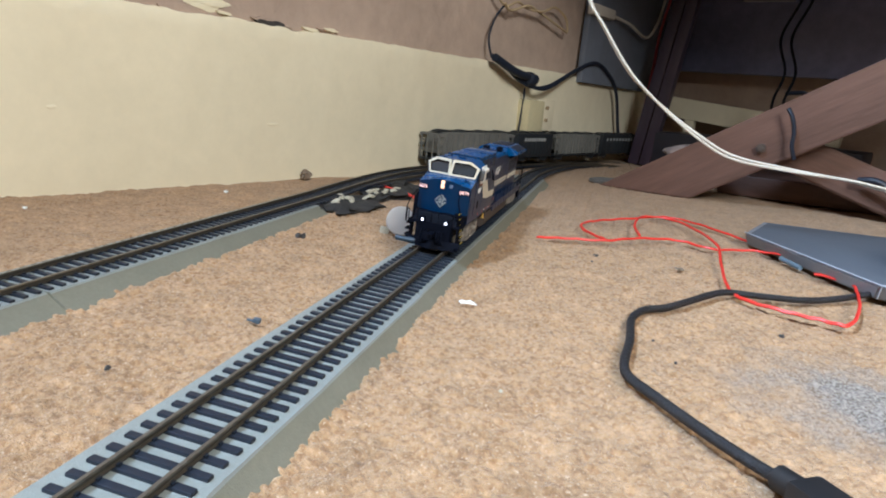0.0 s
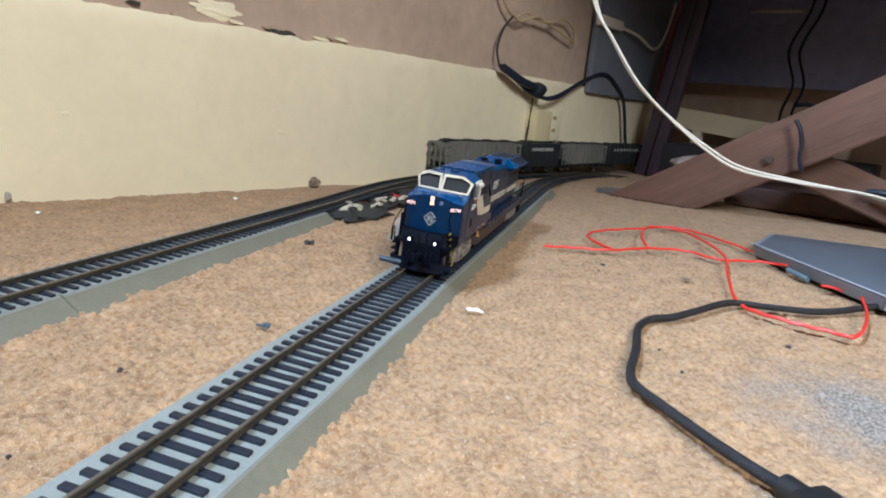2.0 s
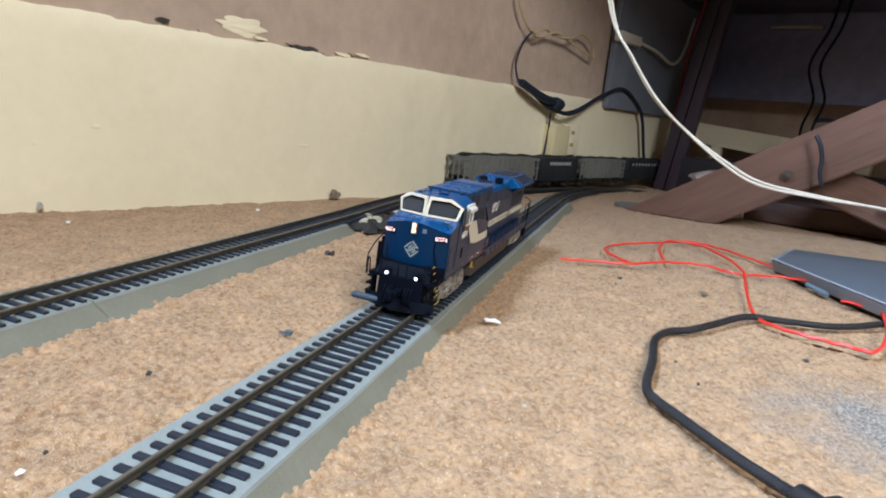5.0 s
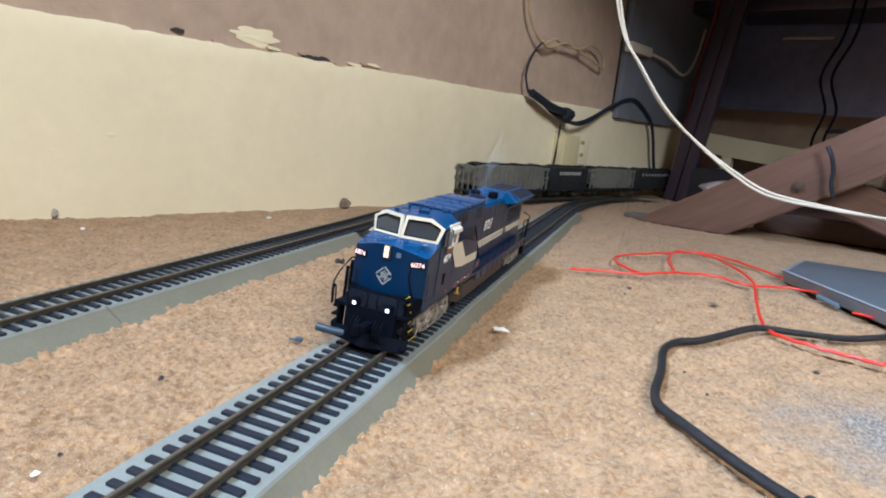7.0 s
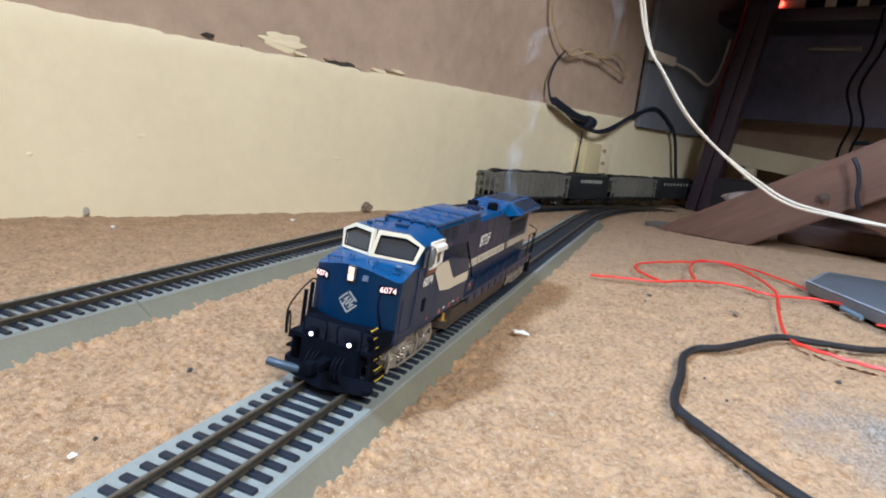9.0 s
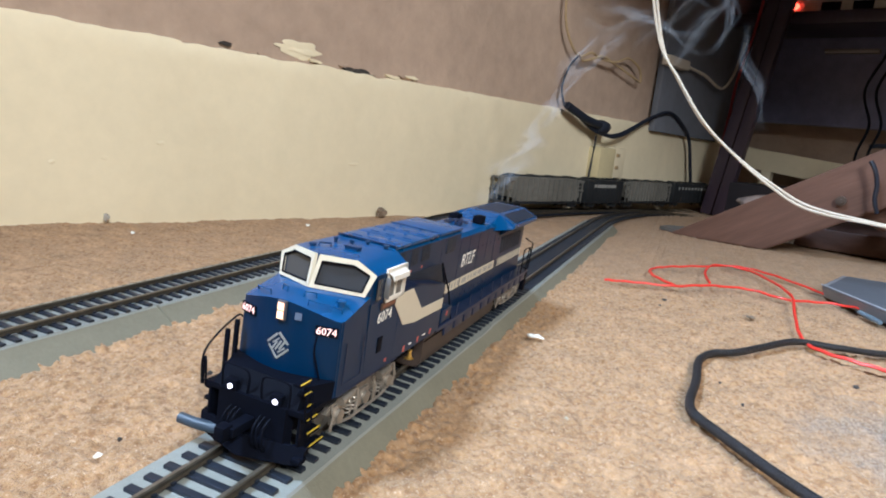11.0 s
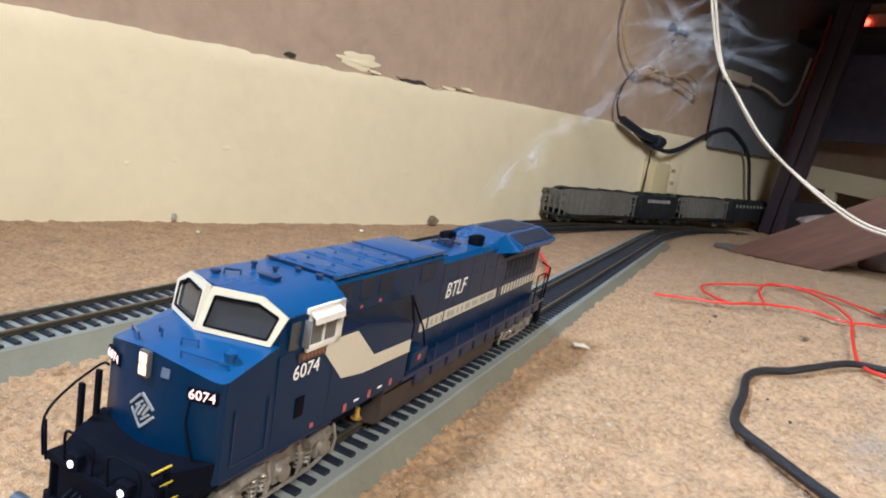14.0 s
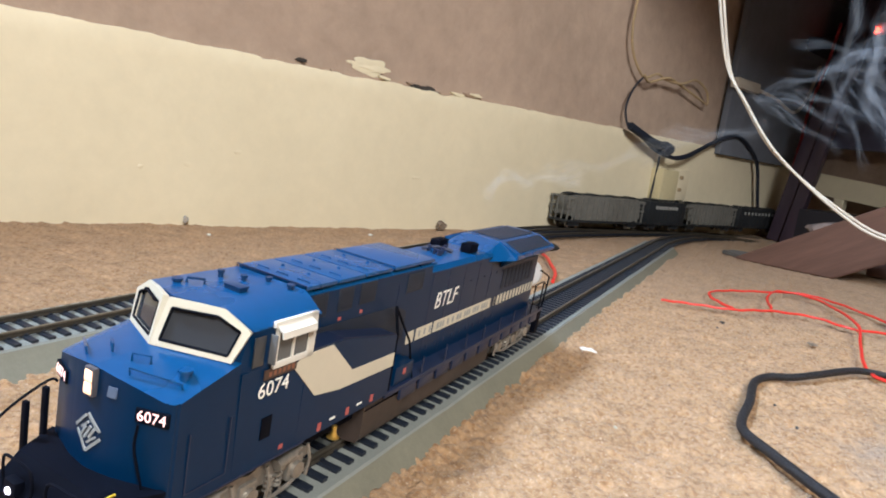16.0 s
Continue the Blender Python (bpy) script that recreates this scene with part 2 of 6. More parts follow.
def smoke_material():
    """Thin bluish-white smoke: mostly clear, streaked along its length, fading out to its edges."""
    m = bpy.data.materials.new("thin_white_smoke")
    m.use_nodes = True
    nt = m.node_tree
    nt.nodes.clear()
    out = nt.nodes.new("ShaderNodeOutputMaterial")
    clear = nt.nodes.new("ShaderNodeBsdfTransparent")
    body = nt.nodes.new("ShaderNodeBsdfTranslucent")
    body.inputs[0].default_value = (0.66, 0.79, 1.0, 1)
    body2 = nt.nodes.new("ShaderNodeBsdfDiffuse")
    body2.inputs[0].default_value = (0.66, 0.79, 1.0, 1)
    both = nt.nodes.new("ShaderNodeAddShader")
    nt.links.new(body.outputs[0], both.inputs[0])
    nt.links.new(body2.outputs[0], both.inputs[1])
    mix = nt.nodes.new("ShaderNodeMixShader")
    uv = nt.nodes.new("ShaderNodeUVMap")
    uv.uv_map = "UVMap"
    sep = nt.nodes.new("ShaderNodeSeparateXYZ")
    nt.links.new(uv.outputs[0], sep.inputs[0])

    def hump(socket, power):
        inv = nt.nodes.new("ShaderNodeMath")
        inv.operation = "SUBTRACT"
        inv.inputs[0].default_value = 1.0
        nt.links.new(socket, inv.inputs[1])
        mul = nt.nodes.new("ShaderNodeMath")
        mul.operation = "MULTIPLY"
        nt.links.new(socket, mul.inputs[0])
        nt.links.new(inv.outputs[0], mul.inputs[1])
        four = nt.nodes.new("ShaderNodeMath")
        four.operation = "MULTIPLY"
        four.inputs[1].default_value = 4.0
        nt.links.new(mul.outputs[0], four.inputs[0])
        pw = nt.nodes.new("ShaderNodeMath")
        pw.operation = "POWER"
        pw.inputs[1].default_value = power
        nt.links.new(four.outputs[0], pw.inputs[0])
        return pw.outputs[0]

    a, b = hump(sep.outputs[0], 2.0), hump(sep.outputs[1], 1.0)
    tc = nt.nodes.new("ShaderNodeTexCoord")
    mp = nt.nodes.new("ShaderNodeMapping")
    mp.inputs["Scale"].default_value = (2.6, 1.5, 1)
    nt.links.new(uv.outputs[0], mp.inputs[0])
    info = nt.nodes.new("ShaderNodeObjectInfo")
    shift = nt.nodes.new("ShaderNodeMath")
    shift.operation = "MULTIPLY"
    shift.inputs[1].default_value = 40.0
    nt.links.new(info.outputs["Random"], shift.inputs[0])
    n = nt.nodes.new("ShaderNodeTexNoise")
    n.noise_dimensions = "4D"
    n.inputs["Scale"].default_value = 1.6
    n.inputs["Detail"].default_value = 3
    n.inputs["Distortion"].default_value = 2.2
    nt.links.new(mp.outputs[0], n.inputs["Vector"])
    nt.links.new(shift.outputs[0], n.inputs["W"])
    streak = nt.nodes.new("ShaderNodeMapRange")
    streak.inputs["From Min"].default_value, streak.inputs["From Max"].default_value = 0.36, 0.74
    streak.inputs["To Min"].default_value, streak.inputs["To Max"].default_value = 0.0, 0.17
    nt.links.new(n.outputs[0], streak.inputs[0])
    m1 = nt.nodes.new("ShaderNodeMath")
    m1.operation = "MULTIPLY"
    nt.links.new(a, m1.inputs[0])
    nt.links.new(b, m1.inputs[1])
    m2 = nt.nodes.new("ShaderNodeMath")
    m2.operation = "MULTIPLY"
    nt.links.new(m1.outputs[0], m2.inputs[0])
    nt.links.new(streak.outputs[0], m2.inputs[1])
    nt.links.new(m2.outputs[0], mix.inputs[0])
    nt.links.new(clear.outputs[0], mix.inputs[1])
    nt.links.new(both.outputs[0], mix.inputs[2])
    nt.links.new(mix.outputs[0], out.inputs[0])
    return m


SMOKE = smoke_material()


# ---- mesh helpers ----
def B():
    return bmesh.new()


def smooth(me, angle=40):
    me.shade_smooth()
    me.set_sharp_from_angle(angle=radians(angle))


def part(name, bm, material_, parent=None, label="", flat=False):
    """Links a bmesh as one mesh object, under a thing or a part where one is given."""
    bmesh.ops.recalc_face_normals(bm, faces=bm.faces)
    me = bpy.data.meshes.new(name)
    bm.to_mesh(me)
    bm.free()
    if not flat:
        smooth(me)
    mats = material_ if isinstance(material_, (list, tuple)) else [material_]
    for m in mats:
        me.materials.append(m)
    ob = new(name, me)
    if parent:
        ob.parent = parent
    if label:
        tagged(ob, label)
    return ob


def box(bm, x0, x1, y0, y1, z0, z1, bev=0.0, m=None):
    vs = [bm.verts.new((x, y, z)) for x in (x0, x1) for y in (y0, y1) for z in (z0, z1)]
    fs = [bm.faces.new([vs[i] for i in f]) for f in
          ((0, 1, 3, 2), (4, 6, 7, 5), (0, 4, 5, 1), (2, 3, 7, 6), (0, 2, 6, 4), (1, 5, 7, 3))]
    if bev:
        edges = list({e for f in fs for e in f.edges})
        r = bmesh.ops.bevel(bm, geom=edges, offset=bev, segments=2, affect="EDGES", profile=0.6)
        vs = list({v for v in vs if v.is_valid} | {v for f in r["faces"] for v in f.verts})
    if m:
        bmesh.ops.transform(bm, matrix=m, verts=vs)
    return vs


def prism(bm, outline, lo, hi, axis="x", m=None):
    """An outline in the two other axes, drawn out along axis from lo to hi."""
    def at(a, b, c):
        return {"x": (c, a, b), "y": (a, c, b), "z": (a, b, c)}[axis]
    v0 = [bm.verts.new(at(a, b, lo)) for a, b in outline]
    v1 = [bm.verts.new(at(a, b, hi)) for a, b in outline]
    n = len(outline)
    bm.faces.new(v0)
    bm.faces.new(v1[::-1])
    for i in range(n):
        bm.faces.new((v0[i], v1[i], v1[(i + 1) % n], v0[(i + 1) % n]))
    if m:
        bmesh.ops.transform(bm, matrix=m, verts=v0 + v1)
    return v0 + v1


def frame_of(d):
    d = d.normalized()
    a = d.cross(Vector((0, 0, 1)))
    if a.length < 0.05:
        a = d.cross(Vector((1, 0, 0)))
    a.normalize()
    return a, a.cross(d).normalized()


def tube(bm, pts, r, seg=8, closed_ends=True):
    pts = [Vector(p) for p in pts]
    rings, a = [], None
    for i, p in enumerate(pts):
        d = pts[min(i + 1, len(pts) - 1)] - pts[max(i - 1, 0)]
        if a is None:
            a, b = frame_of(d)
        else:
            a = (a - d.normalized() * a.dot(d.normalized())).normalized()
            b = a.cross(d.normalized())
        rad = r(i / (len(pts) - 1)) if callable(r) else r
        rings.append([bm.verts.new(p + (a * math.cos(t) + b * math.sin(t)) * rad)
                      for t in (2 * math.pi * k / seg for k in range(seg))])
    for q, w in zip(rings, rings[1:]):
        for k in range(seg):
            bm.faces.new((q[k], q[(k + 1) % seg], w[(k + 1) % seg], w[k]))
    if closed_ends:
        bm.faces.new(rings[0][::-1])
        bm.faces.new(rings[-1])


def curve(pts, n=8):
    """A smooth line through the points."""
    pts = [Vector(p) for p in pts]
    out = []
    for i in range(len(pts) - 1):
        p0, p1, p2, p3 = pts[max(i - 1, 0)], pts[i], pts[i + 1], pts[min(i + 2, len(pts) - 1)]
        for k in range(n):
            t = k / n
            out.append(0.5 * ((2 * p1) + (p2 - p0) * t + (2 * p0 - 5 * p1 + 4 * p2 - p3) * t * t + (3 * p1 - p0 - 3 * p2 + p3) * t ** 3))
    return out + [pts[-1]]


def cyl(bm, p0, p1, r, seg=16):
    tube(bm, [p0, p1], r, seg)


def blob(bm, centre, size, seed, sub=2, rough=0.35):
    rnd = random.Random(seed)
    off = Vector((rnd.uniform(0, 50), rnd.uniform(0, 50), rnd.uniform(0, 50)))
    r = bmesh.ops.create_icosphere(bm, subdivisions=sub, radius=1)
    for v in r["verts"]:
        k = 1 + rough * noise.noise(v.co * 1.6 + off)
        v.co = Vector(centre) + Vector((v.co.x * size[0], v.co.y * size[1], v.co.z * size[2])) * k


def empty(name, m=None):
    ob = new(name)
    ob.empty_display_size = 0.02
    if m:
        ob.matrix_world = m
    return ob


def lettering(name, text, size, depth, mat, parent, m, label=""):
    """Raised letters in the built-in font, as a mesh, centred on m."""
    cu = bpy.data.curves.new(name, "FONT")
    cu.body, cu.size, cu.extrude, cu.align_x, cu.align_y = text, size, depth, "CENTER", "CENTER"
    cu.resolution_u = 3
    tmp = new(name + "_outline", cu)
    me = bpy.data.meshes.new_from_object(tmp.evaluated_get(bpy.context.evaluated_depsgraph_get()))
    bpy.data.objects.remove(tmp)
    me.name = name
    me.transform(m)
    me.materials.clear()
    me.materials.append(mat)
    ob = new(name, me)
    ob.parent = parent
    if label:
        tagged(ob, label)
    return ob


# ---- setting: floor, walls, ceiling ----
WX, WS = -0.4733, 0.4284
UL = math.hypot(1, WS)
U = Vector((WS / UL, 1 / UL, 0))     # along the painted wall
N = Vector((1 / UL, -WS / UL, 0))    # out of it, into the room
W0 = Vector((WX, 0, 0))
WALLM = Matrix(((U.x, N.x, 0, W0.x), (U.y, N.y, 0, W0.y), (0, 0, 1, 0), (0, 0, 0, 1)))
CORNER = 1.72                        # where the painted wall meets the far wall
BAND = 0.1615                        # height of the painted band


def vnoise(x, y, seed):
    """Smooth value noise on arrays."""
    rng = np.random.RandomState(seed)
    tab = rng.rand(256, 256)
    xi, yi = np.floor(x).astype(int), np.floor(y).astype(int)
    fx, fy = x - xi, y - yi
    fx, fy = fx * fx * (3 - 2 * fx), fy * fy * (3 - 2 * fy)
    g = lambda a, b: tab[a % 256, b % 256]
    return (g(xi, yi) * (1 - fx) + g(xi + 1, yi) * fx) * (1 - fy) + (g(xi, yi + 1) * (1 - fx) + g(xi + 1, yi + 1) * fx) * fy


def axis_steps(lo, fine0, fine1, hi, step, grow=1.12):
    mid = list(np.arange(fine0, fine1, step))
    a, s, left = fine0, step, []
    while a > lo:
        s *= grow
        a -= s
        left.append(max(a, lo))
    a, s, right = mid[-1], step, []
    while a < hi:
        s *= grow
        a += s
        right.append(min(a, hi))
    return np.array(left[::-1] + mid + right)


def carpet():
    xs = axis_steps(-1.2, -0.16, 0.30, 2.3, 0.0011)
    ys = axis_steps(-2.0, -0.06, 0.42, 2.3, 0.0011)
    X, Y = np.meshgrid(xs, ys, indexing="ij")
    tuft = vnoise(X * 380, Y * 380, 3) * 0.5 + vnoise(X * 640 + 9, Y * 640, 4) * 0.5
    lump = vnoise(X * 45, Y * 45, 5)
    wave = vnoise(X * 9 + 3, Y * 9, 6)
    pit = np.minimum(0, vnoise(X * 300 + 5, Y * 300, 8) - 0.42)
    Z = (tuft - 0.5) * 0.0033 + pit * 0.0034 + (lump - 0.5) * 0.0014 - 0.0006 + (wave - 0.5) * 0.0016
    # the pile stands up unevenly against the roadbeds
    edge = np.minimum(np.abs(np.abs(X) - 0.0262), np.abs(np.abs(X + 0.1478) - 0.0305))
    Z += np.exp(-(edge / 0.0035) ** 2) * np.maximum(0, vnoise(X * 330, Y * 330, 21) * 0.6 + vnoise(X * 90, Y * 90, 22) * 0.4 - 0.35) * 0.0046
    nx, ny = X.shape
    me = bpy.data.meshes.new("floor")
    i = np.arange(nx * ny).reshape(nx, ny)
    quads = np.stack([i[:-1, :-1], i[1:, :-1], i[1:, 1:], i[:-1, 1:]], -1).reshape(-1, 4)
    me.vertices.add(nx * ny)
    me.vertices.foreach_set("co", np.stack([X, Y, Z], -1).ravel())
    me.loops.add(quads.size)
    me.loops.foreach_set("vertex_index", quads.ravel())
    me.polygons.add(len(quads))
    me.polygons.foreach_set("loop_start", np.arange(0, quads.size, 4))
    me.update(calc_edges=True)
    me.shade_smooth()
    me.materials.append(CARPET)
    return tagged(new("floor", me), "tan cut-pile carpet, worn, with a grey stain", "carpet", kind="structure")


carpet()


def painted_wall():
    """Brown plaster above a thick cream painted band with a chipped upper edge."""
    bm = B()
    box(bm, -2.2, CORNER, -0.10, -0.004, -0.02, 2.4, 0, WALLM)
    wall = part("wall_west", bm, PLASTER, flat=True)
    tagged(wall, "rough bare brown plaster wall above a cream band", "wall", kind="structure")
    bm = B()
    n = 620
    prev = None
    for i in range(n + 1):
        u = -1.2 + (CORNER + 1.2) * i / n
        chip = 0.0017 * (noise.noise((u * 22, 0, 1)) + 0.6 * noise.noise((u * 70, 3, 1)) + 0.4 * noise.noise((u * 190, 5, 1)))
        if 0.36 < u < 0.60:
            chip -= 0.004 * max(0, noise.noise((u * 40, 7, 2)) + 0.25)
        top = BAND + chip
        bulge = lambda z: 0.0016 * noise.noise((u * 9, z * 14, 4)) + 0.0009 * noise.noise((u * 40, z * 40, 8))
        col = [bm.verts.new(WALLM @ Vector((u, 0.004 + bulge(z), z))) for z in
               [-0.02, 0.0, 0.012, 0.03, 0.055, 0.08, 0.105, 0.13, 0.145, top - 0.004]]
        col.append(bm.verts.new(WALLM @ Vector((u, 0.0025, top - 0.0008))))
        col.append(bm.verts.new(WALLM @ Vector((u, -0.0045, top))))
        if prev:
            for a, b, c, d in zip(prev, prev[1:], col[1:], col):
                bm.faces.new((a, b, c, d))
        prev = col
    band = part("painted_band", bm, CREAM, wall, "cream painted lower wall, lumpy paint with a chipped top")
    for k, (u, z, w, h) in enumerate(((0.735, 0.152, 0.006, 0.005), (0.30, 0.055, 0.004, 0.0025), (0.345, 0.07, 0.004, 0.002), (0.26, 0.05, 0.003, 0.002),
                                      (0.47, 0.045, 0.006, 0.002), (0.56, 0.06, 0.008, 0.002))):
        bm = B()
        blob(bm, (u, 0.004, z), (w, 0.0005, h), 40 + k)
        bmesh.ops.transform(bm, matrix=WALLM, verts=bm.verts)
        part("paint_lump", bm, CREAM, wall)
    # loose flakes of paint at the chipped edge
    rnd = random.Random(5)
    for k in range(13):
        u, z = rnd.uniform(0.40, 0.64), BAND + rnd.uniform(0.0, 0.005)
        bm = B()
        w, h = rnd.uniform(0.004, 0.013), rnd.uniform(0.0010, 0.0026)
        ring = [bm.verts.new(WALLM @ Vector((u + w * math.cos(t) * rnd.uniform(0.6, 1.1), -0.001 + 0.002 * rnd.random(), z + h * math.sin(t) * rnd.uniform(0.6, 1.2) - 0.3 * w * math.cos(t) * 0.2)))
                for t in [i * math.tau / 9 for i in range(9)]]
        f = bm.faces.new(ring)
        r = bmesh.ops.extrude_face_region(bm, geom=[f])
        bmesh.ops.translate(bm, vec=-N * 0.006, verts=[v for v in r["geom"] if isinstance(v, bmesh.types.BMVert)])
        part("paint_flake", bm, [PLASTER, CREAM, DEBRIS][k % 3], wall)
    bm = B()
    blob(bm, (0.481, -0.0035, BAND + 0.0112), (0.019, 0.0009, 0.0062), 77, 4, 1.1)
    bmesh.ops.transform(bm, matrix=WALLM, verts=bm.verts)
    part("bare_patch", bm, CREAM, wall, "pale patch where the plaster has come away")
    return wall


painted_wall()

FARM = Matrix.Translation(W0 + U * CORNER) @ Matrix(((N.x, -U.x, 0, 0), (N.y, -U.y, 0, 0), (0, 0, 1, 0), (0, 0, 0, 1)))
bm = B()
box(bm, -0.1, 2.6, -0.1, 0.0, -0.02, 2.4, 0, FARM)
tagged(part("wall_north", bm, PLASTER, flat=True), "brown plaster wall in shade behind the desk", "wall", kind="structure")
bm = B()
box(bm, 2.25, 2.35, -2.1, 2.3, -0.02, 2.4)
tagged(part("wall_east", bm, CREAM, flat=True), "plain cream wall of the room", "wall", kind="structure")
bm = B()
box(bm, -1.5, 2.35, -2.1, -2.0, -0.02, 2.4)
tagged(part("wall_south", bm, CREAM, flat=True), "plain cream wall of the room", "wall", kind="structure")
bm = B()
box(bm, -1.6, 2.4, -2.1, 2.4, 2.4, 2.5)
tagged(part("ceiling", bm, CEIL, flat=True), "plain white ceiling", "ceiling", kind="structure")


# ---- tracks ----
TILT = 3.25            # the roadbed leans to the open side, degrees
RAIL_Z = 0.011
PITCH = 0.0067
TRACKM = pose(0, 0, RAIL_Z, 0, TILT, 0)
SIDEM = pose(-0.147, 0, RAIL_Z + 0.0004, 0, 2.5, 0) @ pose(0.147, 0, 0)   # the siding leans the same way


def rail_profile(x, head=True):
    """Half I-section of a small rail about x, z from the rail top down."""
    if head:
        return [(x - 0.00062, -0.0007), (x - 0.00055, 0), (x + 0.00055, 0), (x + 0.00062, -0.0007)]
    return [(x - 0.0004, -0.0006), (x - 0.0003, -0.0019), (x - 0.0010, -0.0022), (x - 0.0010, -0.0026),
            (x + 0.0010, -0.0026), (x + 0.0010, -0.0022), (x + 0.0003, -0.0019), (x + 0.0004, -0.0006)]


def sweep(bm, line, outline):
    """Draws an outline (across, up) along a line of points."""
    rings = []
    for i, p in enumerate(line):
        d = (line[min(i + 1, len(line) - 1)] - line[max(i - 1, 0)])
        side = Vector((d.y, -d.x, 0)).normalized()
        rings.append([bm.verts.new(p + side * a + Vector((0, 0, b))) for a, b in outline])
    n = len(outline)
    for q, w in zip(rings, rings[1:]):
        for k in range(n):
            bm.faces.new((q[k], q[(k + 1) % n], w[(k + 1) % n], w[k]))
    bm.faces.new(rings[0])
    bm.faces.new(rings[-1][::-1])


def sleeper_mesh():
    bm = B()
    box(bm, -0.0160, 0.0160, -0.00135, 0.00135, -0.0046, -0.0026, 0.0003)
    for x in (-0.00825, 0.00825):
        for s in (-1, 1):
            box(bm, x + s * 0.0013 - 0.0004, x + s * 0.0013 + 0.0004, -0.0007, 0.0007, -0.0026, -0.0019)
    me = bpy.data.meshes.new("sleeper")
    bmesh.ops.recalc_face_normals(bm, faces=bm.faces)
    bm.to_mesh(me)
    bm.free()
    me.materials.append(TIE)
    return me


SLEEPER = sleeper_mesh()


def even(line, step):
    """Points and headings at equal steps along a line."""
    out, left = [], 0.0
    for a, b in zip(line, line[1:]):
        d = b - a
        length = d.length
        s = left
        while s < length:
            out.append((a + d * (s / length), math.atan2(-d.x, d.y)))
            s += step
        left = s - length
    return out


def track(name, line, m, label, phase=0, limit=300, ymax=9):
    thing = empty(name, m)
    tagged(thing, label, "model track", "model railway tracks")
    for x in (-0.00825, 0.00825):
        bm = B()
        sweep(bm, line, rail_profile(x, False))
        rail = part("rail", bm, RAIL, thing)
        bm = B()
        sweep(bm, line, rail_profile(x, True))
        part("rail_head", bm, RAILTOP, rail)
    spots = even(line, PITCH)
    near = [s for s in spots if s[0].y <= ymax][:limit]
    rest = spots[len(near):]
    rnd = random.Random(len(spots))
    for p, a in near:
        ob = new("sleeper", SLEEPER)
        ob.parent = thing
        ob.matrix_basis = Matrix.Translation(p) @ pose(rnd.uniform(-0.0001, 0.0001), 0, 0, 0, 0, math.degrees(a) + rnd.uniform(-0.6, 0.6))
    if rest:
        bm = B()
        for p, a in rest:
            box(bm, -0.0160, 0.0160, -0.00135, 0.00135, -0.0046, -0.0026, 0, Matrix.Translation(p) @ pose(0, 0, 0, 0, 0, math.degrees(a)))
        tagged(part("sleeper_rest", bm, TIE, thing, flat=True), kind="stuff")
    return thing


MAIN_STRAIGHT = [Vector((0, y, 0)) for y in np.linspace(-0.30, 0.78, 30)]
MAIN_CURVE = curve([(0, 0.78, 0), (0.008, 0.90, -0.001), (0.034, 1.05, -0.003), (0.085, 1.16, -0.004), (0.17, 1.23, -0.005), (0.33, 1.24, -0.005)], 8)
track("model_track", MAIN_STRAIGHT + MAIN_CURVE[1:], TRACKM, "straight model railway track with black sleepers and tarnished rails", ymax=0.80)

SIDE_LINE = [Vector((-0.147 - 0.004 * max(0, y), y, 0)) for y in np.linspace(-0.30, 0.42, 24)] + \
    curve([(-0.1487, 0.42, 0), (-0.1515, 0.52, 0), (-0.149, 0.62, 0), (-0.133, 0.72, 0), (-0.096, 0.82, 0), (-0.015, 1.01, 0), (0.09, 1.255, 0), (0.2, 1.40, 0)], 8)[1:]
track("model_track", SIDE_LINE, SIDEM, "model railway siding track running along the painted wall", ymax=0.66)

# crossover lead from the siding towards the main line, half buried
LEAD = curve([(-0.1515, 0.50, -0.001), (-0.128, 0.66, -0.001), (-0.085, 0.82, -0.002), (-0.03, 0.98, -0.003), (0.04, 1.10, -0.004)], 8)
track("model_track", LEAD, pose(0, 0, RAIL_Z - 0.0015, 0, 0, 0), "dark turnout track leading towards the main line", limit=0)


def roadbed(line, m, left, right, half_foot, top, foot, label):
    """A foam strip with square shoulders: left and right are the half widths of its top."""
    bm = B()
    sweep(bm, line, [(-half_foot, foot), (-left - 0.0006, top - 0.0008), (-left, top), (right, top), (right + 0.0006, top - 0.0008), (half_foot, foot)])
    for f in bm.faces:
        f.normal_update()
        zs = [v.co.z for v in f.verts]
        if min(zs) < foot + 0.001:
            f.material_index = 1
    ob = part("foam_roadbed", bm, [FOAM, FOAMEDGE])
    ob.matrix_world = m
    for v in ob.data.vertices:
        v.co.x += 0.0006 * noise.noise((v.co.y * 30, v.co.z * 400, 2))
    return tagged(ob, label, "roadbed", "foam roadbeds")


def side_bed(y0, y1, x=-0.147):
    return [Vector((x - 0.004 * max(0, y), y, 0)) for y in np.linspace(y0, y1, 20)]


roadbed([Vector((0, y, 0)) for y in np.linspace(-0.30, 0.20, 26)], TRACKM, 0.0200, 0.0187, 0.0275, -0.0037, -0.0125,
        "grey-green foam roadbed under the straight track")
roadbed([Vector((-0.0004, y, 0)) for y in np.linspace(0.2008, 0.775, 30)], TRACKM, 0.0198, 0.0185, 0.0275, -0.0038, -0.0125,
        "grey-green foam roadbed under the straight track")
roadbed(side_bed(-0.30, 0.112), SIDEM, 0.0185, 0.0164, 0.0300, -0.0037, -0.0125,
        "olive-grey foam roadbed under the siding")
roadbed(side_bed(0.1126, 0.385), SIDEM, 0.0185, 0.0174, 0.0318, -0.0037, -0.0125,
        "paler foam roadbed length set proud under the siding")


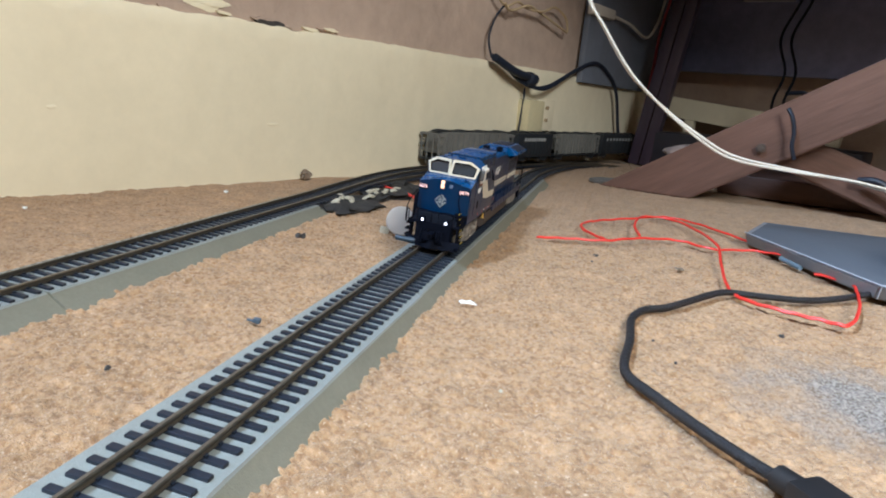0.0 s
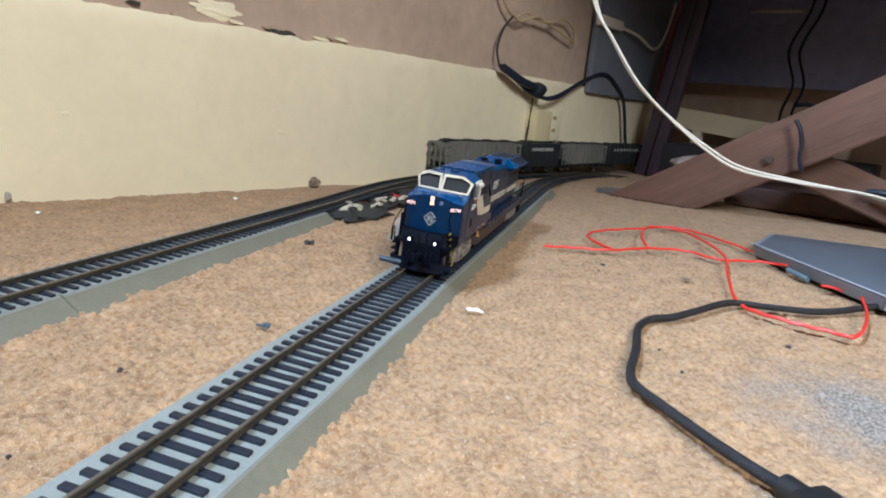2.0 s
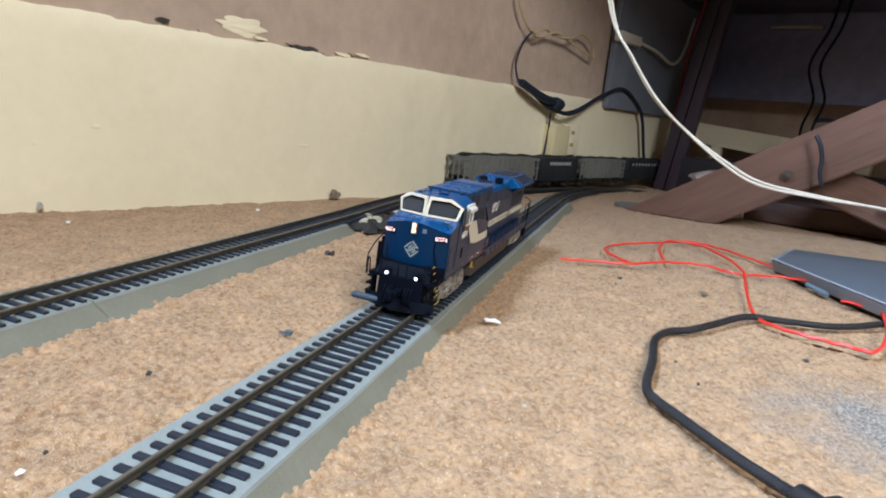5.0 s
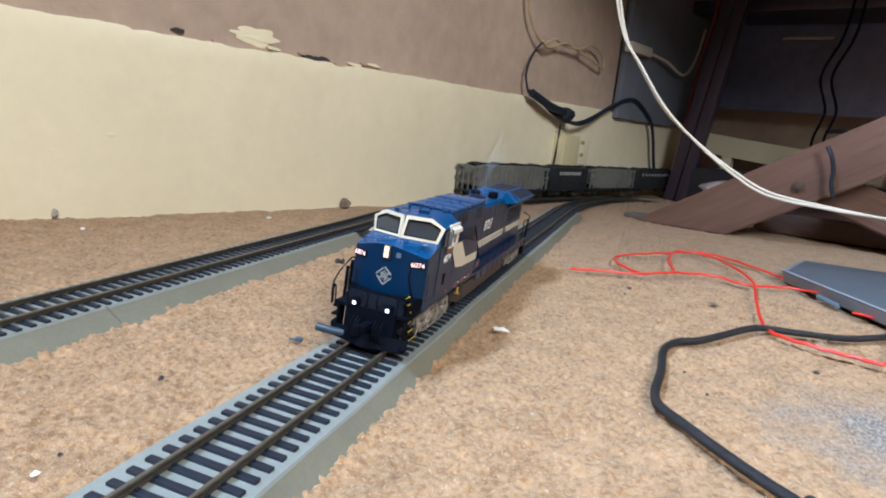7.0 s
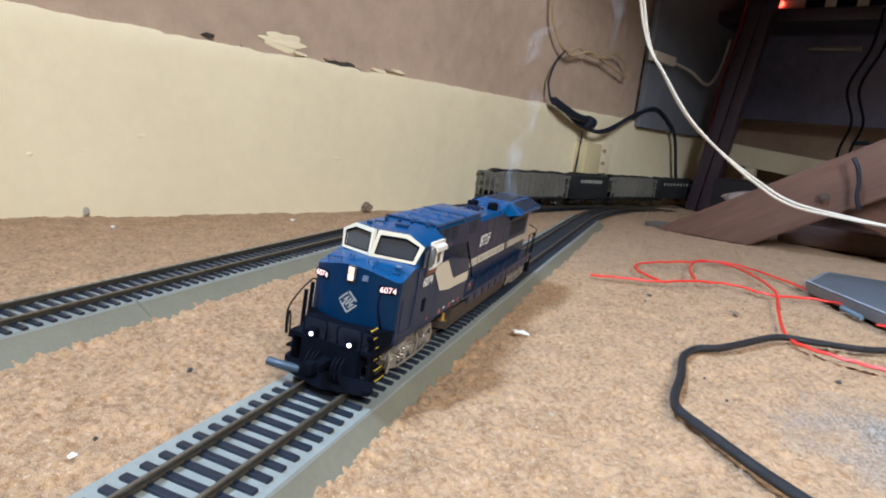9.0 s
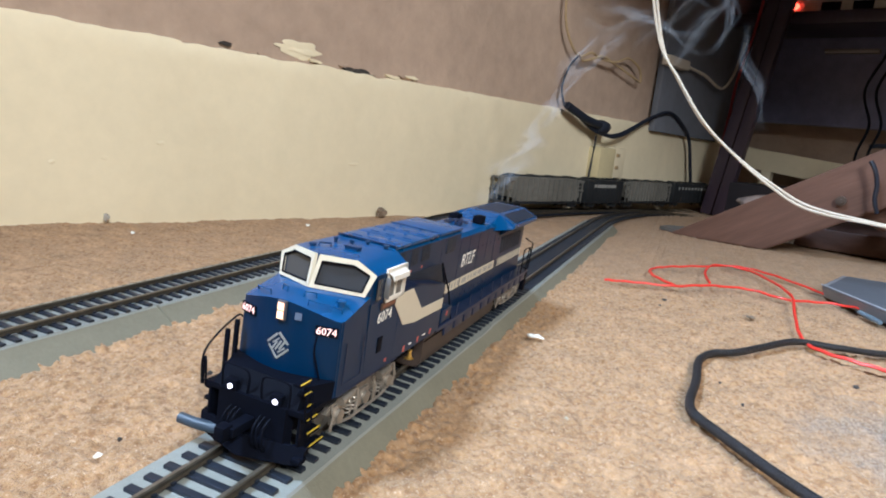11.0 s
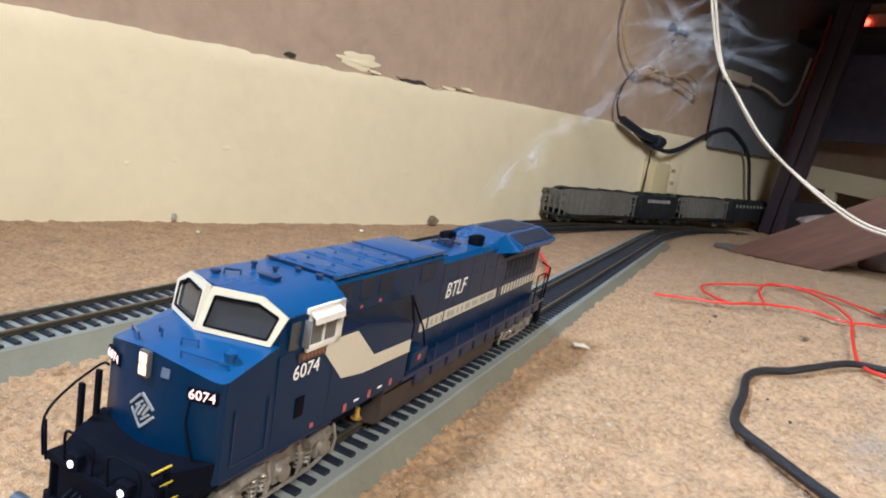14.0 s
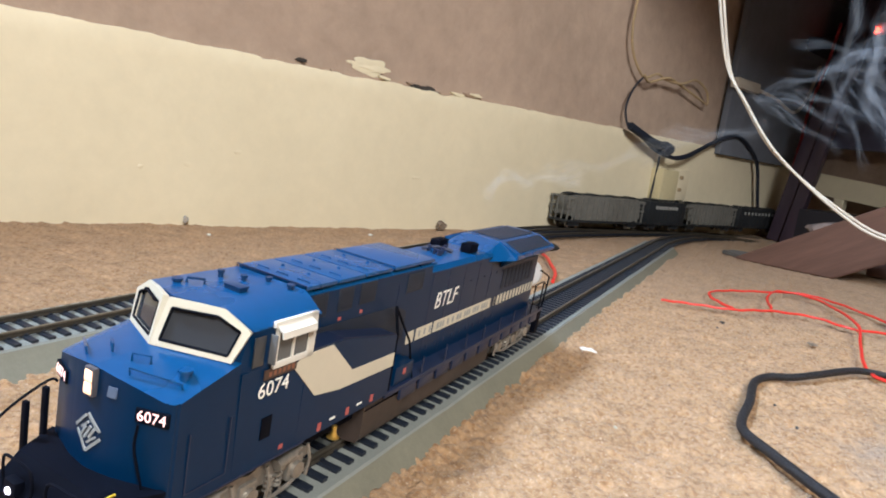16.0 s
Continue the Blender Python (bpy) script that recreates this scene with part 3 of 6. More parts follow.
def tarred_patch():
    """Black, torn roadbed with cream crumbs where the siding meets the turnout."""
    thing = empty("torn_roadbed")
    tagged(thing, "black torn roadbed lumps with cream foam crumbs", "roadbed")
    rnd = random.Random(8)
    bm = B()
    for k in range(34):
        t = rnd.random()
        x, y = -0.128 + 0.02 * t + rnd.uniform(-0.016, 0.014), 0.385 + 0.20 * t + rnd.uniform(-0.015, 0.015)
        s = rnd.uniform(0.006, 0.016)
        blob(bm, (x, y, 0.002), (s, s * 1.3, rnd.uniform(0.003, 0.0055)), k, 2, 0.6)
    tagged(part("tar_rubble", bm, BALLAST, thing), kind="stuff")
    for k in range(20):
        t = rnd.random() * 0.75
        x, y = -0.131 + 0.02 * t + rnd.uniform(-0.012, 0.012), 0.388 + 0.19 * t + rnd.uniform(-0.012, 0.012)
        bm = B()
        s = rnd.uniform(0.0016, 0.0040)
        blob(bm, (x, y, 0.0065), (s, s * 1.4, s * 0.6), 90 + k, 2, 0.6)
        part("foam_crumb", bm, CHIPS, thing)
    return thing


tarred_patch()


# ---- the locomotive, in millimetres about its headlight and the rail top ----
def mm(name, bm, mat, parent, label=""):
    bmesh.ops.scale(bm, vec=(0.001,) * 3, verts=bm.verts)
    return part(name, bm, mat, parent, label)


def panel(bm, corners, depth, n):
    """A slab with the given face corners, drawn back along -n."""
    n = Vector(n)
    a = [bm.verts.new(Vector(c)) for c in corners]
    b = [bm.verts.new(Vector(c) - n * depth) for c in corners]
    bm.faces.new(a)
    bm.faces.new(b[::-1])
    k = len(a)
    for i in range(k):
        bm.faces.new((a[i], b[i], b[(i + 1) % k], a[(i + 1) % k]))


def solid(bm, bottom, top):
    """A closed body between two outlines with the same number of corners."""
    a = [bm.verts.new(p) for p in bottom]
    b = [bm.verts.new(p) for p in top]
    bm.faces.new(a[::-1])
    bm.faces.new(b)
    k = len(a)
    for i in range(k):
        bm.faces.new((a[i], a[(i + 1) % k], b[(i + 1) % k], b[i]))


def rim(p, q, t):
    return [p[i] + (q[i] - p[i]) * t for i in range(3)]


def windscreen(loco, s):
    """One of the two raked front windows with its off-white surround, s: side."""
    tc, tr, rc = (0, 17.6, 55.4), (s * 11.5, 21.4, 55.4), (s * 17.2, 24.5, 51.2)
    br, bc = (s * 15.8, 20.6, 44.6), (0, 13.0, 45.6)
    outer = [tc, tr, rc, br, bc]
    inner = [(s * 1.6, 16.9, 53.6), (s * 10.9, 20.4, 53.7), (s * 15.4, 23.0, 51.1), (s * 14.6, 20.6, 45.9), (s * 1.3, 14.3, 46.8)]
    nrm = (Vector(tr) - Vector(bc)).cross(Vector(br) - Vector(bc)).normalized()
    if nrm.y > 0:
        nrm = -nrm
    # put the inner outline in the plane of the surround
    inner = [tuple(Vector(p) - nrm * (Vector(p) - Vector(bc)).dot(nrm)) for p in inner]
    outer = [tuple(Vector(p) - nrm * (Vector(p) - Vector(bc)).dot(nrm)) for p in outer]
    bm = B()
    fo = [bm.verts.new(Vector(p) + nrm * 0.35) for p in outer]
    fi = [bm.verts.new(Vector(p) + nrm * 0.35) for p in inner]
    bo = [bm.verts.new(Vector(p) - nrm * 0.9) for p in outer]
    bi = [bm.verts.new(Vector(p) - nrm * 0.9) for p in inner]
    for i in range(5):
        j = (i + 1) % 5
        for q in ((fo[i], fo[j], fi[j], fi[i]), (bo[j], bo[i], bi[i], bi[j]), (fo[j], fo[i], bo[i], bo[j]), (fi[i], fi[j], bi[j], bi[i])):
            bm.faces.new(q)
    win = mm("windscreen", bm, CREAMP, loco, "off-white surround of a raked windscreen")
    bm = B()
    panel(bm, [Vector(p) - nrm * 0.35 for p in inner], 0.3, nrm)
    mm("pane", bm, GLASS, win, "dark tinted pane")
    bm = B()
    k = len(inner)
    for i in range(k):
        cyl(bm, Vector(inner[i]) + nrm * 0.2, Vector(inner[(i + 1) % k]) + nrm * 0.2, 0.32, 6)
    mm("gasket", bm, BLACK, win)
    bm = B()
    a = Vector(rim(inner[0], inner[1], 0.05)) + nrm * 0.9
    b = Vector(rim(inner[0], inner[1], 1.0)) + nrm * 0.9
    tube(bm, [a, b], 0.25, 6)
    for t in (0.15, 0.9):
        c = a + (b - a) * t
        blob(bm, c, (0.5, 0.5, 0.4), 3, 1, 0)
    mm("wiper", bm, BLACK, win)


def wheelset(parent, y):
    thing_ = B()
    for s in (-1, 1):
        cyl(thing_, (s * 7.3, 0, 0), (s * 9.6, 0, 0), 6.0, 24)
        cyl(thing_, (s * 6.6, 0, 0), (s * 7.3, 0, 0), 6.7, 24)
    cyl(thing_, (-11.5, 0, 0), (11.5, 0, 0), 1.2, 10)
    for s in (-1, 1):
        for a in range(5):
            t = a * math.tau / 5
            cyl(thing_, (s * 9.55, 3.6 * math.cos(t), 3.6 * math.sin(t)), (s * 9.9, 3.6 * math.cos(t), 3.6 * math.sin(t)), 0.7, 8)
    ob = mm("wheelset", thing_, STEEL, parent)
    ob.matrix_basis = pose(0, y / 1000, 0.006)
    return ob


def bogie(loco, y0, flip):
    """A three-axle truck with cast sideframes, springs, cylinders and brake rigging."""
    bm = B()
    box(bm, -6, 6, -19, 19, 5, 12, 1.0)
    truck = mm("bogie", bm, BLACK, loco, "three-axle bogie with weathered silver sideframes")
    truck.matrix_basis = pose(0, y0 / 1000, 0)
    axles = []
    for s in (-1, 1):
        x0, x1 = (12.0, 13.6) if s > 0 else (-13.6, -12.0)
        bm = B()
        prism(bm, [(-24, 8.2), (-22, 10.4), (-16, 10.6), (-12, 12.2), (-3, 12.2), (0, 11.2), (4, 12.2), (12, 12.2), (16, 10.6), (22, 10.4), (24, 8.2),
                   (22, 7.2), (16, 7.4), (12, 6.0), (5, 6.4), (0, 7.6), (-5, 6.4), (-12, 6.0), (-16, 7.4), (-22, 7.2)], x0, x1, "x")
        frame_ = mm("sideframe", bm, SILVER, truck, "weathered silver cast sideframe")
        for y in (-17.5, 0, 17.5):
            bm = B()
            box(bm, x0 + s * 0.8, x1 + s * 0.9, y - 3.0, y + 3.0, 3.2, 9.6, 0.6)
            cyl(bm, (x1 + s * 0.6 if s > 0 else x0 + s * 0.6, y, 6.0), ((x1 + 2.0) if s > 0 else (x0 - 2.0), y, 6.0), 2.3, 14)
            mm("axle_box", bm, SILVER, frame_)
        for y in (-9.0, 9.0):
            for dy in (-1.7, 1.7):
                bm = B()
                pts = [((x0 + x1) / 2 + s * 1.3 + 1.05 * math.cos(a), y + dy + 1.05 * math.sin(a), 3.4 + a * 0.22) for a in np.linspace(0, 8 * math.pi, 50)]
                tube(bm, pts, 0.32, 5)
                mm("spring", bm, SILVER, frame_)
        bm = B()
        xo = x1 if s > 0 else x0
        for y in (-13.5, 13.0):
            cyl(bm, (xo + s * 1.4, y - 4.5, 11.0), (xo + s * 1.4, y + 2.0, 12.0), 1.6, 12)
            cyl(bm, (xo + s * 1.4, y + 2.0, 12.0), (xo + s * 1.4, y + 5.0, 12.4), 0.6, 8)
        tube(bm, curve([(xo + s * 1.0, -21, 4.5), (xo + s * 1.8, -12, 3.0), (xo + s * 1.6, 0, 2.6), (xo + s * 1.8, 12, 3.0), (xo + s * 1.0, 21, 4.5)], 5), 0.55, 6)
        for y in (-22, -6, 6, 22):
            tube(bm, [(xo + s * 0.6, y, 11.5), (xo + s * 1.3, y + 0.8, 7), (xo + s * 1.2, y, 2.4)], 0.5, 6)
        mm("brake_rigging", bm, SILVER, frame_)
    for y in (-17.5, 0, 17.5):
        axles.append(wheelset(truck, y))
    return axles


def handrail(loco, pts, posts, name="handrail"):
    bm = B()
    tube(bm, curve(pts, 4), 0.32, 6)
    for a, b in posts:
        cyl(bm, a, b, 0.36, 6)
    return mm(name, bm, BLACK, loco, "thin black wire handrail")


def locomotive():
    loco = empty("model_locomotive")
    tagged(loco, "blue model diesel locomotive with white cab front and lit headlights", "model train")
    # underframe and walkway
    bm = B()
    box(bm, -12, 12, -8, 244, 9, 15.5, 0.5)
    mm("underframe", bm, BLACK, loco)
    bm = B()
    box(bm, -17.6, 17.6, 88, 246, 15.2, 17.0, 0.3)
    for y in range(98, 240, 13):
        box(bm, 16.8, 17.7, y, y + 10.5, 11.5, 15.4, 0.2)
        box(bm, -17.7, -16.8, y, y + 10.5, 11.5, 15.4, 0.2)
    mm("walkway", bm, NAVY, loco, "dark navy walkway and side sill")
    # fuel tank
    bm = B()
    prism(bm, [(-15.6, 15.0), (-15.6, 4.0), (-14.2, 1.8), (-10, 1.2), (10, 1.2), (14.2, 1.8), (15.6, 4.0), (15.6, 15.0)], 80, 180, "y")
    tank = mm("fuel_tank", bm, material("brown_black_tank", (0.060, 0.044, 0.038), 0.55, 0, 200, 0.4), loco, "brown-black fuel tank")
    for s in (-1, 1):
        bm = B()
        box(bm, s * 15.6 - 0.2, s * 15.6 + 0.2, 80.5, 179.5, 12.6, 13.2, 0.1)
        mm("tank_seam", bm, BLACK, tank)
    # low front body: nose and cab lower half
    Wd = 17.8
    bm = B()
    nose_foot = [(-16.4, 4.4, 16.6), (-6, 0.9, 16.6), (0, 0.0, 16.6), (6, 0.9, 16.6), (16.4, 4.4, 16.6), (Wd, 6.0, 16.6), (Wd, 23, 16.6), (-Wd, 23, 16.6), (-Wd, 6.0, 16.6)]
    nose_top = [(-16.2, 4.6, 40.6), (-6, 1.2, 43.4), (0, 0.4, 44.3), (6, 1.2, 43.4), (16.2, 4.6, 40.6), (17.5, 6.2, 40.4), (17.0, 22.5, 44.6), (-17.0, 22.5, 44.6), (-17.5, 6.2, 40.4)]
    a = [bm.verts.new(p) for p in nose_foot]
    b = [bm.verts.new(p) for p in nose_top]
    ridge = [bm.verts.new(p) for p in ((0, 12.6, 45.5), (15.8, 20.4, 44.4), (-15.8, 20.4, 44.4))]
    for i in range(9):
        bm.faces.new((a[i], a[(i + 1) % 9], b[(i + 1) % 9], b[i]))
    bm.faces.new(a[::-1])
    bm.faces.new((b[2], b[3], b[4], ridge[1], ridge[0]))
    bm.faces.new((b[0], b[1], b[2], ridge[0], ridge[2]))
    bm.faces.new((b[4], b[5], b[6], ridge[1]))
    bm.faces.new((b[8], b[0], ridge[2], b[7]))
    bm.faces.new((ridge[2], ridge[0], ridge[1], b[6], b[7]))
    bmesh.ops.bevel(bm, geom=[e for e in bm.edges if abs(e.verts[0].co.z - e.verts[1].co.z) > 15 and e.verts[0].co.y < 7], offset=0.5, segments=2, affect="EDGES")
    # upright nose faces get the shaded copy of the blue
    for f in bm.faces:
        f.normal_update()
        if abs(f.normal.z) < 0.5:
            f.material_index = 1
    nose = mm("nose", bm, [BLUE, SHADEDBLUE], loco, "wide blue nose, upright faces coloured darker for shade")
    bm = B()
    tube(bm, curve([(11.6, 2.2, 35.6), (11.4, 1.9, 31.0), (12.6, 2.0, 27.0), (14.2, 2.6, 21.0), (15.0, 2.2, 17.5)], 5), 0.3, 5)
    mm("nose_cable", bm, BLACK, nose, "thin dark cable down the nose")
    # door seams and vents on the nose
    bm = B()
    for s in (-1, 1):
        for y0, y1 in ((9.5, 9.8), (20.5, 20.8)):
            box(bm, s * Wd - 0.12, s * Wd + 0.12, y0, y1, 19.5, 33)
        box(bm, s * Wd - 0.12, s * Wd + 0.12, 9.5, 20.8, 19.4, 19.7)
        box(bm, s * Wd - 0.15, s * Wd + 0.15, 7.0, 48, 16.3, 16.9)
    tagged(mm("door_seam", bm, NAVY, nose), kind="stuff")
    # cab
    bm = B()
    solid(bm, [(-Wd, 22.8, 16.6), (Wd, 22.8, 16.6), (Wd, 44.5, 16.6), (-Wd, 44.5, 16.6)],
          [(-17.4, 22.6, 42.0), (17.4, 22.6, 42.0), (17.6, 44.5, 42.0), (-17.6, 44.5, 42.0)])
    solid(bm, [(-16.9, 21.5, 42), (0, 14.5, 42), (16.9, 21.5, 42), (17.55, 27, 42), (17.55, 44.5, 42), (-17.55, 44.5, 42), (-17.55, 27, 42)],
          [(-16.3, 24.6, 51.6), (0, 17.6, 51.6), (16.3, 24.6, 51.6), (17.2, 26.6, 51.4), (17.2, 44.5, 51.4), (-17.2, 44.5, 51.4), (-17.2, 26.6, 51.4)])
    # the cab walls are all in the blue darkened for shade
    cab = mm("cab", bm, SHADEDBLUE, loco, "blue cab body, coloured darker for shade")
    bm = B()
    eave = [(-17.3, 24.8, 51.2), (0, 17.9, 51.2), (17.3, 24.8, 51.2), (17.5, 48.0, 51.2), (-17.5, 48.0, 51.2)]
    ro = [(-11.5, 21.6, 55.5), (0, 17.8, 55.5), (11.5, 21.6, 55.5), (11.5, 48.0, 55.5), (-11.5, 48.0, 55.5)]
    solid(bm, eave, ro)
    roof = mm("cab_roof", bm, BLUE, loco, "blue cab roof with chamfered sides")
    for s in (-1, 1):
        windscreen(loco, s)
    # cab side windows with off-white surround and sun shade
    for s in (-1, 1):
        bm = B()
        x = s * 17.75
        for y0, y1, z0, z1 in ((31.5, 45.5, 41.0, 42.6), (43.2, 45.8, 41.0, 52.6), (30.6, 45.8, 51.0, 52.6)):
            box(bm, x - 0.5, x + 0.5, y0, y1, z0, z1, 0.2)
        sw = mm("side_window", bm, WHITEPAINT, cab, "off-white side window surround")
        bm = B()
        box(bm, x - 0.2, x + 0.1, 32.0, 43.2, 42.6, 51.0)
        mm("pane", bm, plain("grey_side_glass", (0.10, 0.105, 0.11), 0.12), sw)
        bm = B()
        box(bm, x - 0.2, x + 0.55, 37.4, 38.0, 42.6, 51)
        box(bm, x - 0.2, x + 0.55, 31.4, 32.2, 42.3, 51)
        mm("window_post", bm, WHITEPAINT, sw)
        bm = B()
        prism(bm, [(s * 17.4, 52.2), (s * 20.2, 50.6), (s * 20.5, 49.0), (s * 20.1, 49.0), (s * 19.8, 50.3), (s * 17.4, 51.6)], 31.0, 43.0, "y")
        mm("sun_shade", bm, WHITEPAINT, sw, "off-white sun shade over the side window")
        bm = B()
        box(bm, x - 0.1, x + 0.25, 24.8, 28.2, 43.0, 50.0, 0.1)
        mm("quarter_window", bm, GLASS, cab)
        # mirror bracket
        bm = B()
        box(bm, s * 17.9, s * 19.8, 29.6, 30.0, 43.0, 50.0, 0.1)
        mm("wind_deflector", bm, plain("smoky_deflector", (0.13, 0.135, 0.145), 0.15), cab)
        bm = B()
        box(bm, x - 0.1, x + 0.3, 29.2, 40.2, 38.8, 41.2, 0.1)
        plate = mm("name_plate", bm, BROWNPL, cab, "small brown plate with worn print")
        for i in range(6):
            bm = B()
            yy = 30.6 + i * 1.55
            box(bm, x + s * 0.32 - 0.05, x + s * 0.32 + 0.05, yy, yy + 0.9, 39.4, 40.6)
            mm("print_bar", bm, plain("rust_print", (0.22, 0.09, 0.05), 0.6), plate)
        face = Matrix.Translation((s * 0.01795, 0.033, 0.0362)) @ Matrix(((0, 0, s, 0), (s, 0, 0, 0), (0, 1, 0, 0), (0, 0, 0, 1)))
        lettering("road_number", "6074", 0.0053, 0.00006, LETTER, cab, face, "white road number on the cab side")
        bm = B()
        box(bm, x - 0.1, x + 0.2, 30.5, 34.0, 23.5, 29.0, 0.1)
        mm("vent", bm, BLACK, cab)
        # low equipment cabinets behind the cab
        bm = B()
        prism(bm, [(44.5, 16.6), (88.5, 16.6), (88.5, 36.5), (60, 41.6), (44.5, 41.6)], s * 9 if s > 0 else -Wd, Wd if s > 0 else -9, "x")
        # cabinet side shade is in its colour too
        cabinet = mm("equipment_cabinet", bm, SHADEDBLUE, loco, "low blue equipment cabinet behind the cab, coloured darker for shade")
        bm = B()
        solid(bm, [(s * 10.0, 45.9, 41.7), (s * 17.6, 45.9, 41.7), (s * 17.6, 60, 41.7), (s * 10, 60, 41.7)],
              [(s * 10.0, 45.9, 42.0), (s * 17.6, 45.9, 42.0), (s * 17.6, 60, 42.0), (s * 10, 60, 42.0)])
        solid(bm, [(s * 10.0, 60, 41.7), (s * 17.6, 60, 41.7), (s * 17.6, 88.4, 36.6), (s * 10, 88.4, 36.6)],
              [(s * 10.0, 60, 42.0), (s * 17.6, 60, 42.0), (s * 17.6, 88.4, 36.9), (s * 10, 88.4, 36.9)])
        mm("cabinet_top", bm, NAVY, cabinet, "dark navy cabinet top")
        bm = B()
        prism(bm, [(39.6, 39.0), (42.6, 42.4), (44.6, 42.4), (44.6, 41.6), (54.6, 41.5), (65.8, 31.4), (88.6, 30.8), (88.6, 26.4), (60.5, 27.2), (49.4, 28.9)],
              s * 17.75 if s > 0 else -18.02, 18.02 if s > 0 else -17.75, "x")
        mm("chevron_stripe", bm, CREAMP, cabinet, "off-white chevron stripe")
        bm = B()
        for k, (y, z) in enumerate(((38.0, 18.2), (53.2, 17.2), (66.0, 17.4), (78.5, 17.4))):
            box(bm, x - 0.1, x + 0.16, y, y + 1.5, z, z + (1.2 if k == 0 else 2.3))
        mm("warning_decal", bm, REDDECAL, cabinet)
        bm = B()
        for y in (58.5, 71.5):
            box(bm, x - 0.12, x + 0.2, y, y + 2.4, 18.6, 19.2)
        mm("white_decal", bm, LETTER, cabinet)
    # hood
    bm = B()
    HW = 11.2
    prism(bm, [(-HW, 16.8), (-HW, 53.4), (-HW + 1.6, 55.3), (HW - 1.6, 55.3), (HW, 53.4), (HW, 16.8)], 44.6, 118.5, "y")
    prism(bm, [(-HW, 16.8), (-HW, 50.8), (-HW + 1.6, 52.6), (HW - 1.6, 52.6), (HW, 50.8), (HW, 16.8)], 118.4, 190, "y")
    prism(bm, [(-11.0, 16.8), (-11.0, 50.8), (11.0, 50.8), (11.0, 16.8)], 189.9, 241, "y")
    # hood sides and ends: shade painted in with the darker blue
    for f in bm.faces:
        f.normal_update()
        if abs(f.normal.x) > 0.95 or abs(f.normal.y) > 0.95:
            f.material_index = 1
    hood = mm("hood", bm, [BLUE, SHADEDBLUE], loco, "long blue engine hood, sides coloured darker for shade")
    # roof hatches over the control compartment
    for y0, y1 in ((48.4, 61.5), (62.0, 75.0), (75.5, 90.0), (91.5, 118.2)):
        bm = B()
        box(bm, -11.6, 11.6, y0, y1, 55.1, 56.2, 0.35)
        hatch = mm("roof_hatch", bm, BLUE, hood)
        if y1 < 91:
            bm = B()
            for xx in (-7.5, -1, 6):
                tube(bm, [(xx, y0 + 3.0, 56.0), (xx, y0 + 3.0, 56.55), (xx + 3.6, y0 + 3.0, 56.55), (xx + 3.6, y0 + 3.0, 56.0)], 0.2, 5)
            for xx in (-5, 4):
                blob(bm, (xx, y1 - 3.2, 56.3), (0.6, 0.6, 0.5), 5, 1, 0)
            mm("lift_ring", bm, BLUE, hatch)
    bm = B()
    tube(bm, [(-11.7, 90.8, 55.4), (-11.7, 90.8, 56.5), (11.7, 90.8, 56.5), (11.7, 90.8, 55.4)], 0.16, 5)
    tube(bm, [(-11.7, 48.1, 55.4), (-11.7, 48.1, 56.4), (11.7, 48.1, 56.4), (11.7, 48.1, 55.4)], 0.2, 5)
    tagged(mm("roof_seam", bm, NAVY, hood), kind="stuff")
    for s in (-1, 1):
        x = s * HW
        for y0, y1, z0, z1 in ((52, 58.5, 46.5, 53.2), (63.5, 70.5, 46.6, 53.4), (74, 82.5, 46.8, 53.4)):
            bm = B()
            box(bm, x - 0.25, x + 0.25, y0, y1, z0, z1, 0.15)
            for k in range(9):
                z = z0 + 0.6 + k * (z1 - z0 - 1.0) / 9
                box(bm, x - 0.34, x + 0.34, y0 + 0.5, y1 - 0.5, z, z + 0.3)
            mm("louvre", bm, GREYMESH, hood)
            bm = B()
            box(bm, x - 0.12, x + 0.14, y0 + 1.2, y0 + 2.6, z0 - 2.6, z0 - 1.7)
            mm("warning_decal", bm, REDDECAL, hood)
        # near-black slab laid on the hood side above the cabinets
        bm = B()
        prism(bm, [(46.2, 30.0), (104.0, 30.0), (104.0, 39.5), (96, 42.6), (46.2, 43.8)], x - 0.2, x + 0.2, "x")
        mm("dark_side_panel", bm, GREYMESH, hood, "near-black flat panel on the hood above the cabinets")
        bm = B()
        box(bm, x - 0.3, x + 0.3, 101.5, 112.5, 46.0, 52.6, 0.15)
        mm("intake_grille", bm, GREYMESH, hood)
        bm = B()
        for y in (96.5, 120.5, 134, 148, 162, 176):
            box(bm, x - 0.12, x + 0.12, y, y + 0.3, 18, 50.0)
        tagged(mm("door_seam", bm, NAVY, hood), kind="stuff")
        bm = B()
        for y in np.arange(124, 188, 7.0):
            box(bm, x - 0.1, x + 0.3, y, y + 0.7, 21, 22.6)
            box(bm, x - 0.1, x + 0.3, y + 3, y + 3.5, 42.6, 43.4)
        tagged(mm("door_latch", bm, NAVY, hood), kind="stuff")
        bm = B()
        for y0, y1 in ((107.5, 112.6), (114.2, 126.2), (127.6, 182.5)):
            box(bm, x - 0.1, x + 0.14, y0, y1, 26.6, 31.0)
        stripe = mm("stripe", bm, CREAMP, hood, "off-white stripe with worn print")
        bm = B()
        rnd = random.Random(3)
        y = 116.0
        while y < 180:
            w = rnd.uniform(1.2, 2.2)
            if not 125 < y < 129:
                box(bm, x - 0.1, x + 0.2, y, y + w, 27.6, 30.0)
            y += w + rnd.choice((0.6, 0.7, 2.6))
        mm("print_bar", bm, GREYBAR, stripe, "grey unreadable print bars")
